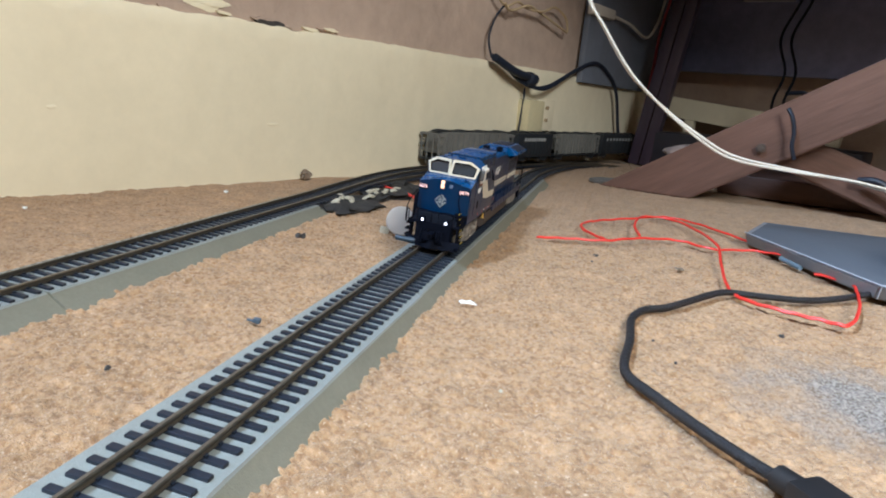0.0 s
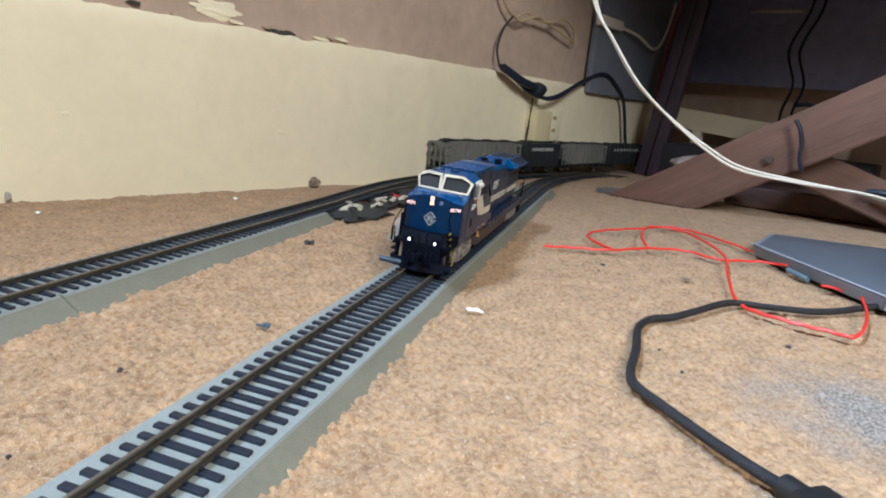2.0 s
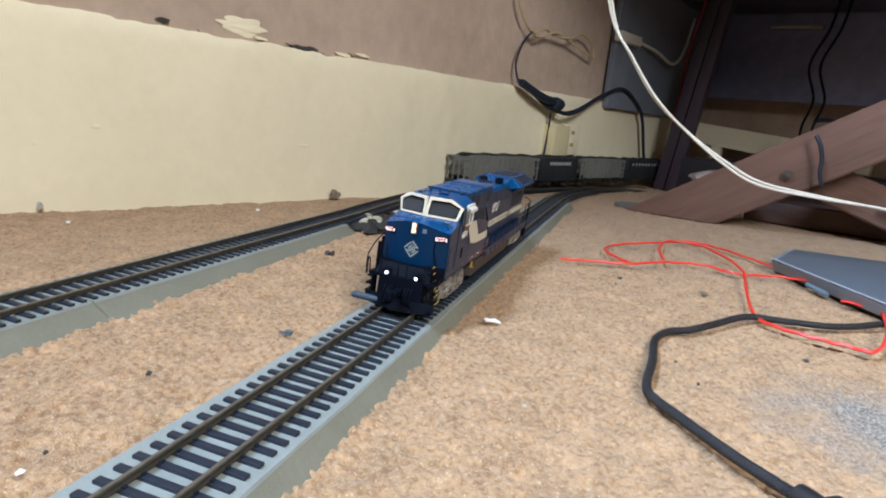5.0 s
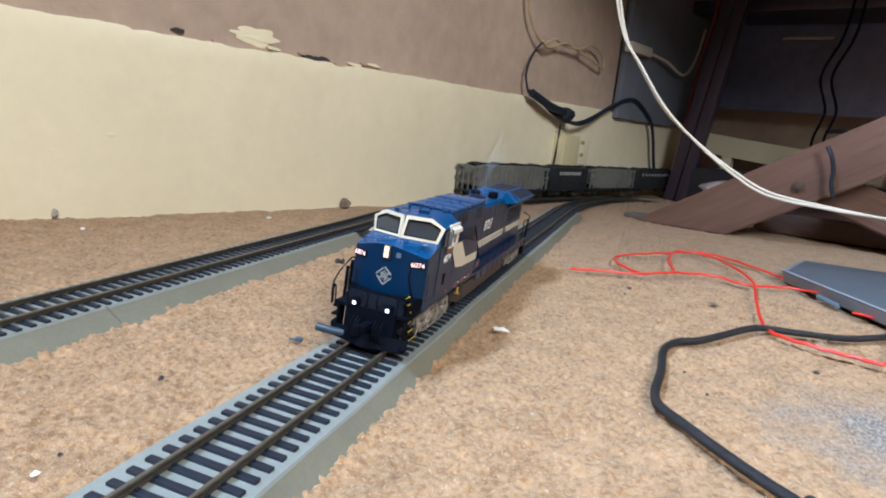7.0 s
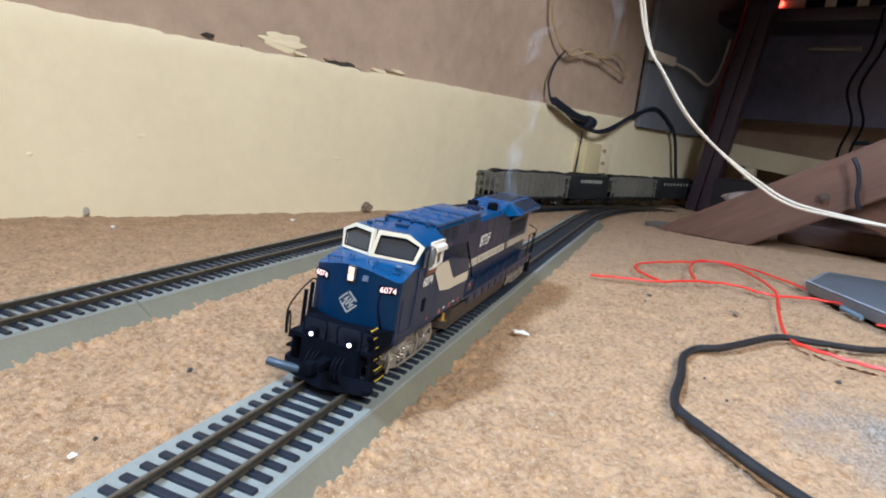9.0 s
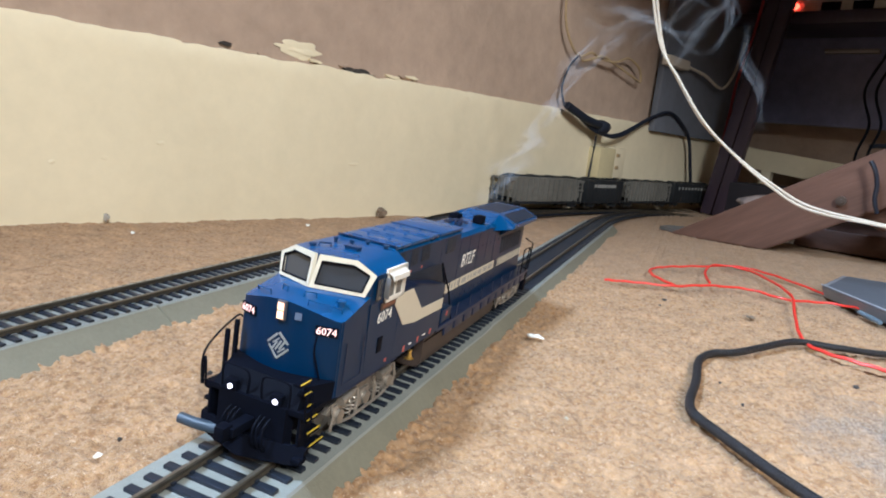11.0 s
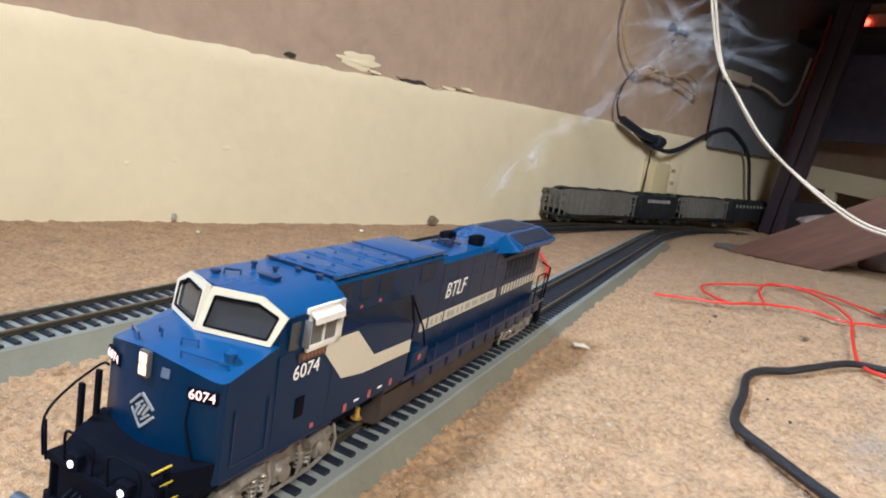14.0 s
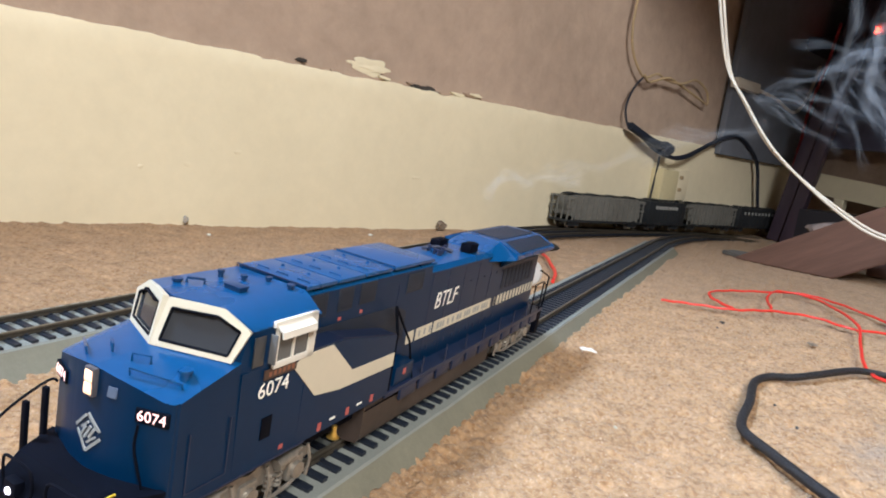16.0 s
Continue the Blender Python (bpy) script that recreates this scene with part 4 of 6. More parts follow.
        bm = B()
        for k in range(13):
            y = 186 + k * 4.3
            box(bm, s * 11.0 - 0.2, s * 11.0 + 0.2, y, y + 2.2, 26.4, 30.8)
        mm("stripe_block", bm, CREAMP, hood)
        face = Matrix.Translation((s * 0.01135, 0.1345, 0.0389)) @ Matrix(((0, 0, s, 0), (s, 0, 0, 0), (0, 1, 0, 0), (0, 0, 0, 1)))
        face = face @ Matrix(((1, 0.18, 0, 0), (0, 1, 0, 0), (0, 0, 1, 0), (0, 0, 0, 1)))
        lettering("reporting_mark", "BTLF", 0.0088, 0.00006, LETTER, hood, face, "slanted white letters on the hood side")
        # diagonal strut and steps between cabinets and hood
        bm = B()
        tube(bm, [(s * 16.8, 90.5, 17), (s * 16.8, 90.5, 36), (s * 14, 92, 44)], 0.5, 6)
        tube(bm, [(s * 14, 92, 44), (s * 14.5, 104, 30), (s * 16.8, 106, 17)], 0.4, 6)
        mm("stanchion", bm, BLACK, loco)
        bm = B()
        box(bm, s * 13.5 - 3.2, s * 13.5 + 3.2, 94, 106, 17.1, 23.6, 0.5)
        # darkened blue here as well, standing for side shade
        mm("battery_box", bm, SHADEDBLUE, loco)
        bm = B()
        box(bm, s * 16.75 - 0.1, s * 16.75 + 0.15, 99.0, 100.6, 20.2, 22.2)
        mm("warning_decal", bm, REDDECAL, loco)
    # exhaust stack and roof fittings of the engine room
    bm = B()
    box(bm, -9, 9, 120, 126, 52.4, 53.4, 0.3)
    mm("roof_rib", bm, BLUE, hood)
    for x0, x1, y0, y1 in ((-7.5, -3.0, 150, 158), (2.6, 7.2, 158, 166)):
        bm = B()
        box(bm, x0, x1, y0, y1, 52.4, 56.4, 0.4)
        box(bm, x0 + 0.8, x1 - 0.8, y0 + 0.8, y1 - 0.8, 56.2, 56.7, 0.1)
        mm("exhaust_stack", bm, BLACK, hood, "black exhaust stack")
    bm = B()
    rnd = random.Random(9)
    for k in range(9):
        xx, yy = rnd.uniform(-5, 3), rnd.uniform(140, 152)
        cyl(bm, (xx, yy, 52.4), (xx, yy, 54 + rnd.random() * 1.6), 0.8, 8)
    tube(bm, [(-6, 141, 53.5), (-2, 146, 54.5), (3, 150, 53.4)], 0.7, 6)
    mm("roof_pipework", bm, NAVY, hood)
    # radiator cab with flared wings
    bm = B()
    prism(bm, [(-10.2, 44.0), (-18.4, 50.0), (-18.4, 51.8), (-9.0, 56.0), (9.0, 56.0), (18.4, 51.8), (18.4, 50.0), (10.2, 44.0)], 186, 240, "y")
    solid(bm, [(-11.2, 170, 49.0), (11.2, 170, 49.0), (18.2, 186.1, 49.6), (-18.2, 186.1, 49.6)],
          [(-9.5, 170, 52.7), (9.5, 170, 52.7), (9.0, 186.1, 56.0), (-9.0, 186.1, 56.0)])
    rad = mm("radiator", bm, BLUE, loco, "blue flared radiator housing")
    bm = B()
    for s in (-1, 1):
        nrm = Vector((s * 4.2, 0, 9.4)).normalized()
        c = [Vector((s * 10.0, 190, 55.6)), Vector((s * 17.4, 190, 52.3)), Vector((s * 17.4, 236, 52.3)), Vector((s * 10.0, 236, 55.6))]
        panel(bm, [p + nrm * 0.3 for p in (c if s > 0 else c[::-1])], 0.8, nrm)
    box(bm, -7.5, 7.5, 191, 235, 55.8, 56.3)
    mm("radiator_grille", bm, GREYMESH, rad, "dark radiator grille")
    for s in (-1, 1):
        for k in range(8):
            bm = B()
            box(bm, s * 11.0 - 0.25, s * 11.0 + 0.25, 192 + k * 5.4, 196 + k * 5.4, 33.5, 43.0, 0.1)
            mm("radiator_louvre", bm, GREYMESH, rad)
    # nose face: headlight, number boards, badge
    bm = B()
    box(bm, -1.5, 1.5, -0.5, 1.5, 38.0, 44.0, 0.4)
    hl = mm("headlight", bm, BEZEL, nose, "lit twin headlight")
    for z in (39.7, 42.3):
        bm = B()
        box(bm, -1.1, 1.1, -0.75, 0, z - 1.2, z + 1.2, 0.35)
        mm("bulb", bm, HEADLIGHT, hl, "glowing warm bulb")
    slope = math.degrees(math.atan2(3.4, 10.3))
    for s in (-1, 1):
        m = pose(s * 0.0137, 0.0036, 0.0372, 90, 0, s * slope)
        bm = B()
        box(bm, -3.5, 3.5, -1.5, 1.5, -0.5, 0.35, 0.25)
        bmesh.ops.scale(bm, vec=(0.001,) * 3, verts=bm.verts)
        bmesh.ops.transform(bm, matrix=m, verts=bm.verts)
        nb = part("number_board", bm, BLACK, nose, "black number board with glowing digits")
        lettering("digits", "6074", 0.0031, 0.00005, NUMGLOW, nb, m @ Matrix.Translation((0, 0, 0.00042)))
    bm = B()
    def badge_bar(a, b, w=0.55):
        a, b = Vector(a), Vector(b)
        d = (b - a).normalized()
        q = Vector((-d.y, d.x)) * w / 2
        bm_pts = [a + q, b + q, b - q, a - q]
        yy = lambda x: 0.25 + abs(x) * 0.16
        v0 = [bm.verts.new((p.x, yy(p.x) - 0.34, p.y)) for p in bm_pts]
        v1 = [bm.verts.new((p.x, yy(p.x) + 0.3, p.y)) for p in bm_pts]
        bm.faces.new(v0)
        bm.faces.new(v1[::-1])
        for i in range(4):
            bm.faces.new((v0[i], v1[i], v1[(i + 1) % 4], v0[(i + 1) % 4]))
    zc = 30.2
    top, rt, bt, lf = (0, zc + 4.0), (4.0, zc), (0, zc - 4.0), (-4.0, zc)
    for a, b in ((rim((*top, 0), (*rt, 0), 0.0), rim((*top, 0), (*rt, 0), 0.8)), (rim((*rt, 0), (*bt, 0), 0.15), (*bt, 0)), ((*bt, 0), rim((*bt, 0), (*lf, 0), 0.85)), ((*lf, 0), rim((*lf, 0), (*top, 0), 0.85))):
        badge_bar(a[:2], b[:2], 0.6)
    for k in (-1.4, 0, 1.4):
        badge_bar((k - 0.8, zc - 1.5 + k * 0.3), (k + 1.0, zc + 1.5 + k * 0.3), 0.6)
    badge_bar((-1.9, zc + 0.4), (0.3, zc + 2.2), 0.5)
    badge_bar((0.2, zc - 2.2), (2.2, zc - 0.5), 0.5)
    tagged(mm("badge", bm, plain("pale_badge_print", (0.26, 0.275, 0.28), 0.6), nose, "pale diamond badge outline"), kind="stuff")
    bm = B()
    panel(bm, [(4.3, 0.50, 39.2), (6.3, 0.85, 39.2), (6.3, 1.15, 41.3), (4.3, 0.80, 41.3)], 0.5, (0.15, -1, 0))
    mm("nose_decal", bm, plain("pale_blue_decal", (0.085, 0.115, 0.18), 0.5), nose)
    bm = B()
    for s in (-1, 1):
        tube(bm, [(s * 6.5, 3.5, 43.6), (s * 6.5, 3.2, 45.2), (s * 15.0, 8.6, 43.2), (s * 15.0, 9.0, 41.8)], 0.28, 5)
        tube(bm, [(s * 3, 6.5, 44.6), (s * 3, 6.5, 46.2), (s * 6, 8.5, 46.0), (s * 6, 8.5, 44.3)], 0.28, 5)
    cyl(bm, (13.0, 11.0, 42.0), (13.0, 11.0, 44.6), 1.1, 12)
    cyl(bm, (13.0, 11.0, 44.4), (13.0, 11.0, 45.0), 1.5, 12)
    mm("nose_grab_iron", bm, BLUE, nose)
    # cab roof fittings
    for xx, yy, r, h in ((-8, 25.5, 1.3, 0.5), (-6.2, 37, 0.9, 1.5), (-1.5, 40, 0.9, 1.0), (9.2, 45, 1.1, 0.9), (2.0, 45, 0.9, 0.8)):
        bm = B()
        cyl(bm, (xx, yy, 55.3), (xx, yy, 55.5 + h), r * 0.7, 10)
        cyl(bm, (xx, yy, 55.3 + h), (xx, yy, 55.9 + h), r, 10)
        mm("roof_aerial", bm, FITTING, roof)
    bm = B()
    box(bm, 0.5, 5.5, 31.5, 34.2, 55.4, 56.6, 0.3)
    box(bm, 0.3, 5.7, 31.3, 34.4, 56.4, 56.8, 0.15)
    mm("roof_vent", bm, FITTING, roof)
    bm = B()
    tube(bm, [(-6.5, 27, 55.4), (-6.5, 27, 56.6), (-3.5, 29.5, 56.6), (-3.5, 29.5, 55.4)], 0.35, 5)
    mm("roof_grab_iron", bm, FITTING, roof)
    # front platform, pilot, steps, plough, coupler
    bm = B()
    box(bm, -17.2, 17.2, -8.8, 6.5, 15.2, 17.2, 0.3)
    solid(bm, [(-14.5, -8.6, 17), (14.5, -8.6, 17), (17.9, 4.0, 17), (-17.9, 4.0, 17)], [(-13.5, -4.5, 22.5), (13.5, -4.5, 22.5), (17.9, 5.0, 22.5), (-17.9, 5.0, 22.5)])
    mm("front_platform", bm, BLACK, loco, "black front platform and step well")
    bm = B()
    prism(bm, [(-11.5, -9.6), (11.5, -9.6), (12.5, -6.6), (-12.5, -6.6)], 5.5, 17.0, "z")
    mm("pilot_plate", bm, BLACK, loco, "black front pilot plate")
    bm = B()
    solid(bm, [(-17.5, -9.0, 1.2), (0, -14.5, 1.2), (17.5, -9.0, 1.2), (17.5, -7.4, 1.2), (0, -12.8, 1.2), (-17.5, -7.4, 1.2)],
          [(-18.5, -8.0, 6.6), (0, -11.8, 6.6), (18.5, -8.0, 6.6), (18.5, -7.0, 6.6), (0, -10.6, 6.6), (-18.5, -7.0, 6.6)])
    for s in (-1, 1):
        box(bm, s * 17.0 - 1.5, s * 17.0 + 1.5, -10.5, -7.0, 2.2, 4.0, 0.6)
    mm("snow_plough", bm, BLACK, loco, "black snow plough")
    bm = B()
    tube(bm, curve([(-11, -9.0, 3.2), (-17, -10.5, 3.4), (-23.5, -11.0, 3.6)], 6), 1.7, 10)
    mm("footboard", bm, PLOUGH, loco, "slate-blue footboard bar")
    bm = B()
    box(bm, -1.8, 1.8, -19, -8, 8.6, 11.6, 0.6)
    box(bm, -2.8, 0.6, -21.5, -17.5, 7.9, 12.4, 0.7)
    mm("coupler", bm, BLACK, loco, "black knuckle coupler")
    bm = B()
    box(bm, -1.8, 1.8, 244, 256, 8.6, 11.6, 0.6)
    mm("coupler", bm, BLACK, loco)
    for xx in (-6.8, -5.0, -3.6, 3.6, 5.0, 6.8):
        bm = B()
        tube(bm, curve([(xx, -9.6, 12.5), (xx, -12.5, 10.5), (xx * 1.05, -13.2, 6.5), (xx * 1.1, -12.0, 4.0)], 4), 0.45, 6)
        mm("brake_hose", bm, BLACK, loco)
    for s in (-1, 1):
        bm = B()
        box(bm, s * 7.8 - 1.9, s * 7.8 + 1.9, -9.6, -7.5, 16.2, 20.2, 0.5)
        dl = mm("ditch_light", bm, BLACK, loco, "lit white ditch light")
        bm = B()
        cyl(bm, (s * 7.8, -9.9, 18.2), (s * 7.8, -9.2, 18.2), 0.75, 14)
        mm("bulb", bm, DITCH, dl)
        # corner steps with yellow edges
        bm = B()
        box(bm, s * 15.6 - 0.4, s * 15.6 + 0.4, -8.6, -2.2, 1.8, 17.0, 0.1)
        st = mm("steps", bm, BLACK, loco, "black corner steps with yellow edges")
        for xx, y0, y1, z in ((15.1, -9.0, -4.2, 25.2), (15.5, -7.0, -4.0, 21.8), (16.0, -6.0, -2.8, 18.0), (16.6, -6.3, -1.0, 14.0), (17.1, -6.0, 0.5, 10.0), (17.5, -4.9, 2.3, 5.7)):
            bm = B()
            if s < 0 and z > 17:
                bm.free()
                continue
            box(bm, s * xx - 2.6, s * xx + 0.1, y0, y1, z - 1.0, z, 0.1)
            mm("step_tread", bm, BLACK, st)
            if s < 0:
                continue
            bm = B()
            box(bm, s * xx - 0.15, s * xx + 0.2, y0, y1, z - 0.1, z + 0.2)
            mm("step_edge", bm, YELLOW, st, "yellow step edge")
        if s < 0:
            handrail(loco, [(s * 19.2, -8.2, 15.0), (s * 19.4, -8.2, 24.0), (s * 18.6, -4.0, 29.5), (s * 17.4, 3.0, 34.0), (s * 16.6, 4.6, 33.6)], [])
            for y0 in (-2.5, 1.5):
                bm = B()
                box(bm, s * 16.4 - 0.7, s * 16.4 + 0.7, y0, y0 + 1.0, 17, 32.5 + y0 * 0.5, 0.2)
                mm("post", bm, BLACK, loco)
        handrail(loco, [(s * 17.2, -8.8, 15), (s * 17.4, -9.0, 22.0), (s * 18.2, -8.6, 23.8), (s * 18.8, -8.2, 22.5), (s * 18.8, -8.0, 15)], [])
        handrail(loco, [(s * 2.5, -8.6, 17), (s * 2.5, -8.8, 23.5), (s * 8, -8.8, 24.5), (s * 11.5, -8.6, 23.5), (s * 11.5, -8.4, 17)], [])
        # side walkway rail and end rail
        handrail(loco, [(s * 17.3, 226, 32), (s * 17.3, 240, 32), (s * 17.0, 246, 29)], [((s * 17.3, y, 17), (s * 17.3, y, 32)) for y in (227, 240)])
        bm = B()
        for y in range(112, 226, 18):
            cyl(bm, (s * 17.2, y, 17), (s * 17.2, y, 23.5), 0.3, 6)
        tagged(mm("walkway_post", bm, NAVY, loco), kind="stuff")
        bm = B()
        box(bm, s * 16.0 - 1.4, s * 16.0 + 1.4, 241.5, 246.5, 3, 17, 0.3)
        tube(bm, [(s * 17, 246, 16), (s * 17.4, 247, 34), (s * 12, 247.4, 36)], 0.5, 6)
        mm("rear_steps", bm, BLACK, loco)
        bm = B()
        cyl(bm, (s * 17.3, 62.5, 14.0), (s * 17.3, 62.5, 15.3), 0.7, 10)
        tube(bm, [(s * 17.3, 62.5, 14.6), (s * 17.3, 62.5, 13.6), (s * 17.3, 62.5, 12.3), (s * 17.3, 62.5, 11.9)], lambda t: 0.6 + 1.25 * t * t, 12)
        mm("bell", bm, BRASS, loco, "small brass bell")
    bm = B()
    box(bm, -17, 17, 246, 247.4, 10, 17, 0.3)
    mm("rear_pilot", bm, BLACK, loco)
    axles = bogie(loco, 33.5, 1) + bogie(loco, 213, -1)
    return loco, axles


LOCO, AXLES = locomotive()


# ---- wagons standing on the siding ----
def wagon(length, body, label, kind):
    """A freight wagon along +y from its near end, rail top at z 0."""
    w = empty("model_wagon")
    tagged(w, label, "model wagon", "wagons on the siding")
    h = 0.0465
    bm = B()
    if kind == "hopper":
        prism(bm, [(0.010, 0.018), (0.016, h - 0.003), (0.022, h), (length - 0.022, h), (length - 0.016, h - 0.003), (length - 0.010, 0.018), (length - 0.03, 0.012), (0.03, 0.012)], -0.0155, 0.0155, "x")
    else:
        box(bm, -0.0165, 0.0165, 0.004, length - 0.004, 0.010, h, 0.0012)
    b = part("body", bm, body, w)
    bm = B()
    box(bm, -0.0160, 0.0160, 0.002, length - 0.002, 0.0085, 0.0115, 0.0005)
    part("sill", bm, CARDARK, w)
    bm = B()
    box(bm, -0.0060, 0.0060, 0.012, length - 0.012, h - 0.0002, h + 0.0018, 0.0004)
    for k in range(4):
        y = 0.02 + k * (length - 0.05) / 3
        box(bm, -0.0075, 0.0075, y, y + 0.012, h, h + 0.0028, 0.0005)
    part("roof_walk", bm, CARDARK, w)
    n = 13 if kind == "hopper" else 9
    for s in (-1, 1):
        for k in range(n):
            y = 0.02 + k * (length - 0.04) / (n - 1)
            bm = B()
            box(bm, s * 0.0160 - 0.0008, s * 0.0160 + 0.0012, y - 0.0007, y + 0.0007, 0.0125, h - 0.002)
            part("rib", bm, body, b)
    if kind == "hopper":
        for y0 in (0.0, length):
            q = 1 if y0 == 0 else -1
            bm = B()
            for x in (-0.0145, -0.005, 0.005, 0.0145):
                box(bm, x - 0.0007, x + 0.0007, y0 + q * 0.004 - 0.0007, y0 + q * 0.004 + 0.0007, 0.011, h - 0.002)
            for z in (0.022, 0.034, h - 0.003):
                box(bm, -0.0148, 0.0148, y0 + q * 0.004 - 0.0006, y0 + q * 0.004 + 0.0006, z, z + 0.0014)
            for s in (-1, 1):
                for yy in (0.004, 0.016):
                    box(bm, s * 0.0150 - 0.0008, s * 0.0150 + 0.0008, y0 + q * yy - 0.0012, y0 + q * yy + 0.0012, 0.011, h - 0.003)
                box(bm, s * 0.0150 - 0.0006, s * 0.0150 + 0.0006, min(y0, y0 + q * 0.018), max(y0, y0 + q * 0.018), 0.028, 0.0305)
                box(bm, s * 0.0150 - 0.0006, s * 0.0150 + 0.0006, min(y0, y0 + q * 0.018), max(y0, y0 + q * 0.018), h - 0.006, h - 0.002)
            part("end_frame", bm, body, w)
    if kind == "dark":
        for s in (-1, 1):
            for k in range(9):
                bm = B()
                y = 0.022 + k * (length - 0.05) / 9
                box(bm, s * 0.0166 - 0.0002, s * 0.0166 + 0.0009, y, y + 0.0055, 0.0345, 0.0395)
                part("print_bar", bm, GREYBAR, b, "pale unreadable print bar")
    for y in (0.024, length - 0.024):
        bm = B()
        for s in (-1, 1):
            prism(bm, [(y - 0.014, 0.0045), (y - 0.010, 0.0078), (y + 0.010, 0.0078), (y + 0.014, 0.0045), (y + 0.006, 0.0030), (y - 0.006, 0.0030)], s * 0.0118 - 0.001, s * 0.0118 + 0.001, "x")
        box(bm, -0.0115, 0.0115, y - 0.003, y + 0.003, 0.004, 0.0092)
        bg = part("bogie", bm, CARDARK, w)
        for dy in (-0.010, 0.010):
            bm = B()
            for s in (-1, 1):
                cyl(bm, (s * 0.0078, y + dy, 0.0055), (s * 0.0102, y + dy, 0.0055), 0.0055, 16)
            cyl(bm, (-0.011, y + dy, 0.0055), (0.011, y + dy, 0.0055), 0.001, 8)
            part("wheelset", bm, STEEL, bg)
    return w


WAGON_START = Vector((-0.1365, 0.722, RAIL_Z))
WDIR = math.degrees(math.atan2(-WS, 1))
s0 = 0.0
for length, body, label, kind in ((0.190, CARGREY, "weathered grey covered hopper wagon standing on the siding", "hopper"),
                                  (0.118, CARDARK, "black boxy wagon with pale print on the siding", "dark"),
                                  (0.176, CARGREY, "weathered grey covered hopper wagon standing on the siding", "hopper"),
                                  (0.186, CARDARK, "black boxy wagon deep in the shade", "dark")):
    w_ = wagon(length, body, label, kind)
    p_ = WAGON_START + U * s0
    w_.matrix_world = pose(p_.x, p_.y, p_.z, 0, 0, WDIR)
    s0 += length + 0.008


# ---- cables ----
def cable(name, pts, r, mat, label, category="cable", n=8, seg=8):
    bm = B()
    tube(bm, curve(pts, n), r, seg)
    return tagged(part(name, bm, mat), label, category)


bm = B()
CORDPTS = [(0.36, 0.43, 0.006), (0.2965, 0.3757, 0.005), (0.2427, 0.3292, 0.0036), (0.2072, 0.3171, 0.0036), (0.1831, 0.3118, 0.0036), (0.1597, 0.2793, 0.0034), (0.1456, 0.2587, 0.0034),
           (0.1335, 0.2478, 0.0034), (0.1262, 0.2281, 0.0034), (0.1246, 0.1939, 0.0034), (0.1219, 0.1640, 0.0034), (0.1238, 0.1492, 0.0034), (0.1333, 0.1348, 0.0034),
           (0.1492, 0.1123, 0.0036), (0.1622, 0.0947, 0.0045), (0.1680, 0.0868, 0.0055)]
tube(bm, curve(CORDPTS, 10), 0.0021, 12)
cord_ = part("braided_lead", bm, CORD)
tagged(cord_, "thick black braided power cord lying bent on the carpet", "cable")
bm = B()
cyl(bm, (0.1668, 0.0884, 0.0055), (0.1715, 0.0815, 0.0060), 0.0042, 14)
box(bm, -0.0065, 0.0065, -0.032, 0.0, -0.0045, 0.0045, 0.0012, pose(0.1712, 0.0822, 0.0062, 0, 0, 35))
part("plug", bm, plain("black_rubber_plug", (0.013, 0.013, 0.015), 0.5), cord_, "black moulded plug")

RED_A = [(0.0543, 0.4017, 0.003), (0.0761, 0.4132, 0.003), (0.1077, 0.4222, 0.004), (0.1353, 0.4471, 0.005), (0.1689, 0.4668, 0.004), (0.1944, 0.45, 0.004), (0.228, 0.4668, 0.004), (0.250, 0.450, 0.007)]
RED_B = [(0.1077, 0.4260, 0.004), (0.09, 0.454, 0.004), (0.0858, 0.4848, 0.004), (0.1002, 0.5151, 0.004), (0.1324, 0.548, 0.005), (0.1676, 0.5911, 0.004), (0.1988, 0.5685, 0.004), (0.2314, 0.5124, 0.004), (0.251, 0.452, 0.009)]
RED_C = [(0.1353, 0.4471, 0.0075), (0.1327, 0.507, 0.006), (0.1438, 0.5643, 0.006), (0.1762, 0.557, 0.006), (0.197, 0.4632, 0.0075), (0.1939, 0.3992, 0.004), (0.1892, 0.3391, 0.003), (0.1928, 0.3078, 0.003),
         (0.2114, 0.2894, 0.004), (0.2306, 0.2822, 0.004), (0.2433, 0.2764, 0.005), (0.2592, 0.3108, 0.006), (0.2719, 0.3543, 0.006), (0.2761, 0.385, 0.006), (0.259, 0.4027, 0.005)]
for pts in (RED_A, RED_B, RED_C):
    bm = B()
    for d in (-0.0007, 0.0007):
        tube(bm, [p + Vector((0.3 * d, d, 0.4 * abs(d) * math.sin(40 * i / 30))) for i, p in enumerate(curve(pts, 8))], 0.00095, 6)
    tagged(part("red_wire", bm, REDWIRE), "twin red insulated wire looped loosely on the carpet", "wire", "red wires")
cable("red_wire", [(-0.150, 0.575, 0.004), (-0.129, 0.546, 0.004), (-0.082, 0.503, 0.004), (-0.058, 0.455, 0.004), (-0.040, 0.412, 0.004), (-0.030, 0.372, 0.004)], 0.0016, REDWIRE, "red feed wire by the torn roadbed", "wire")

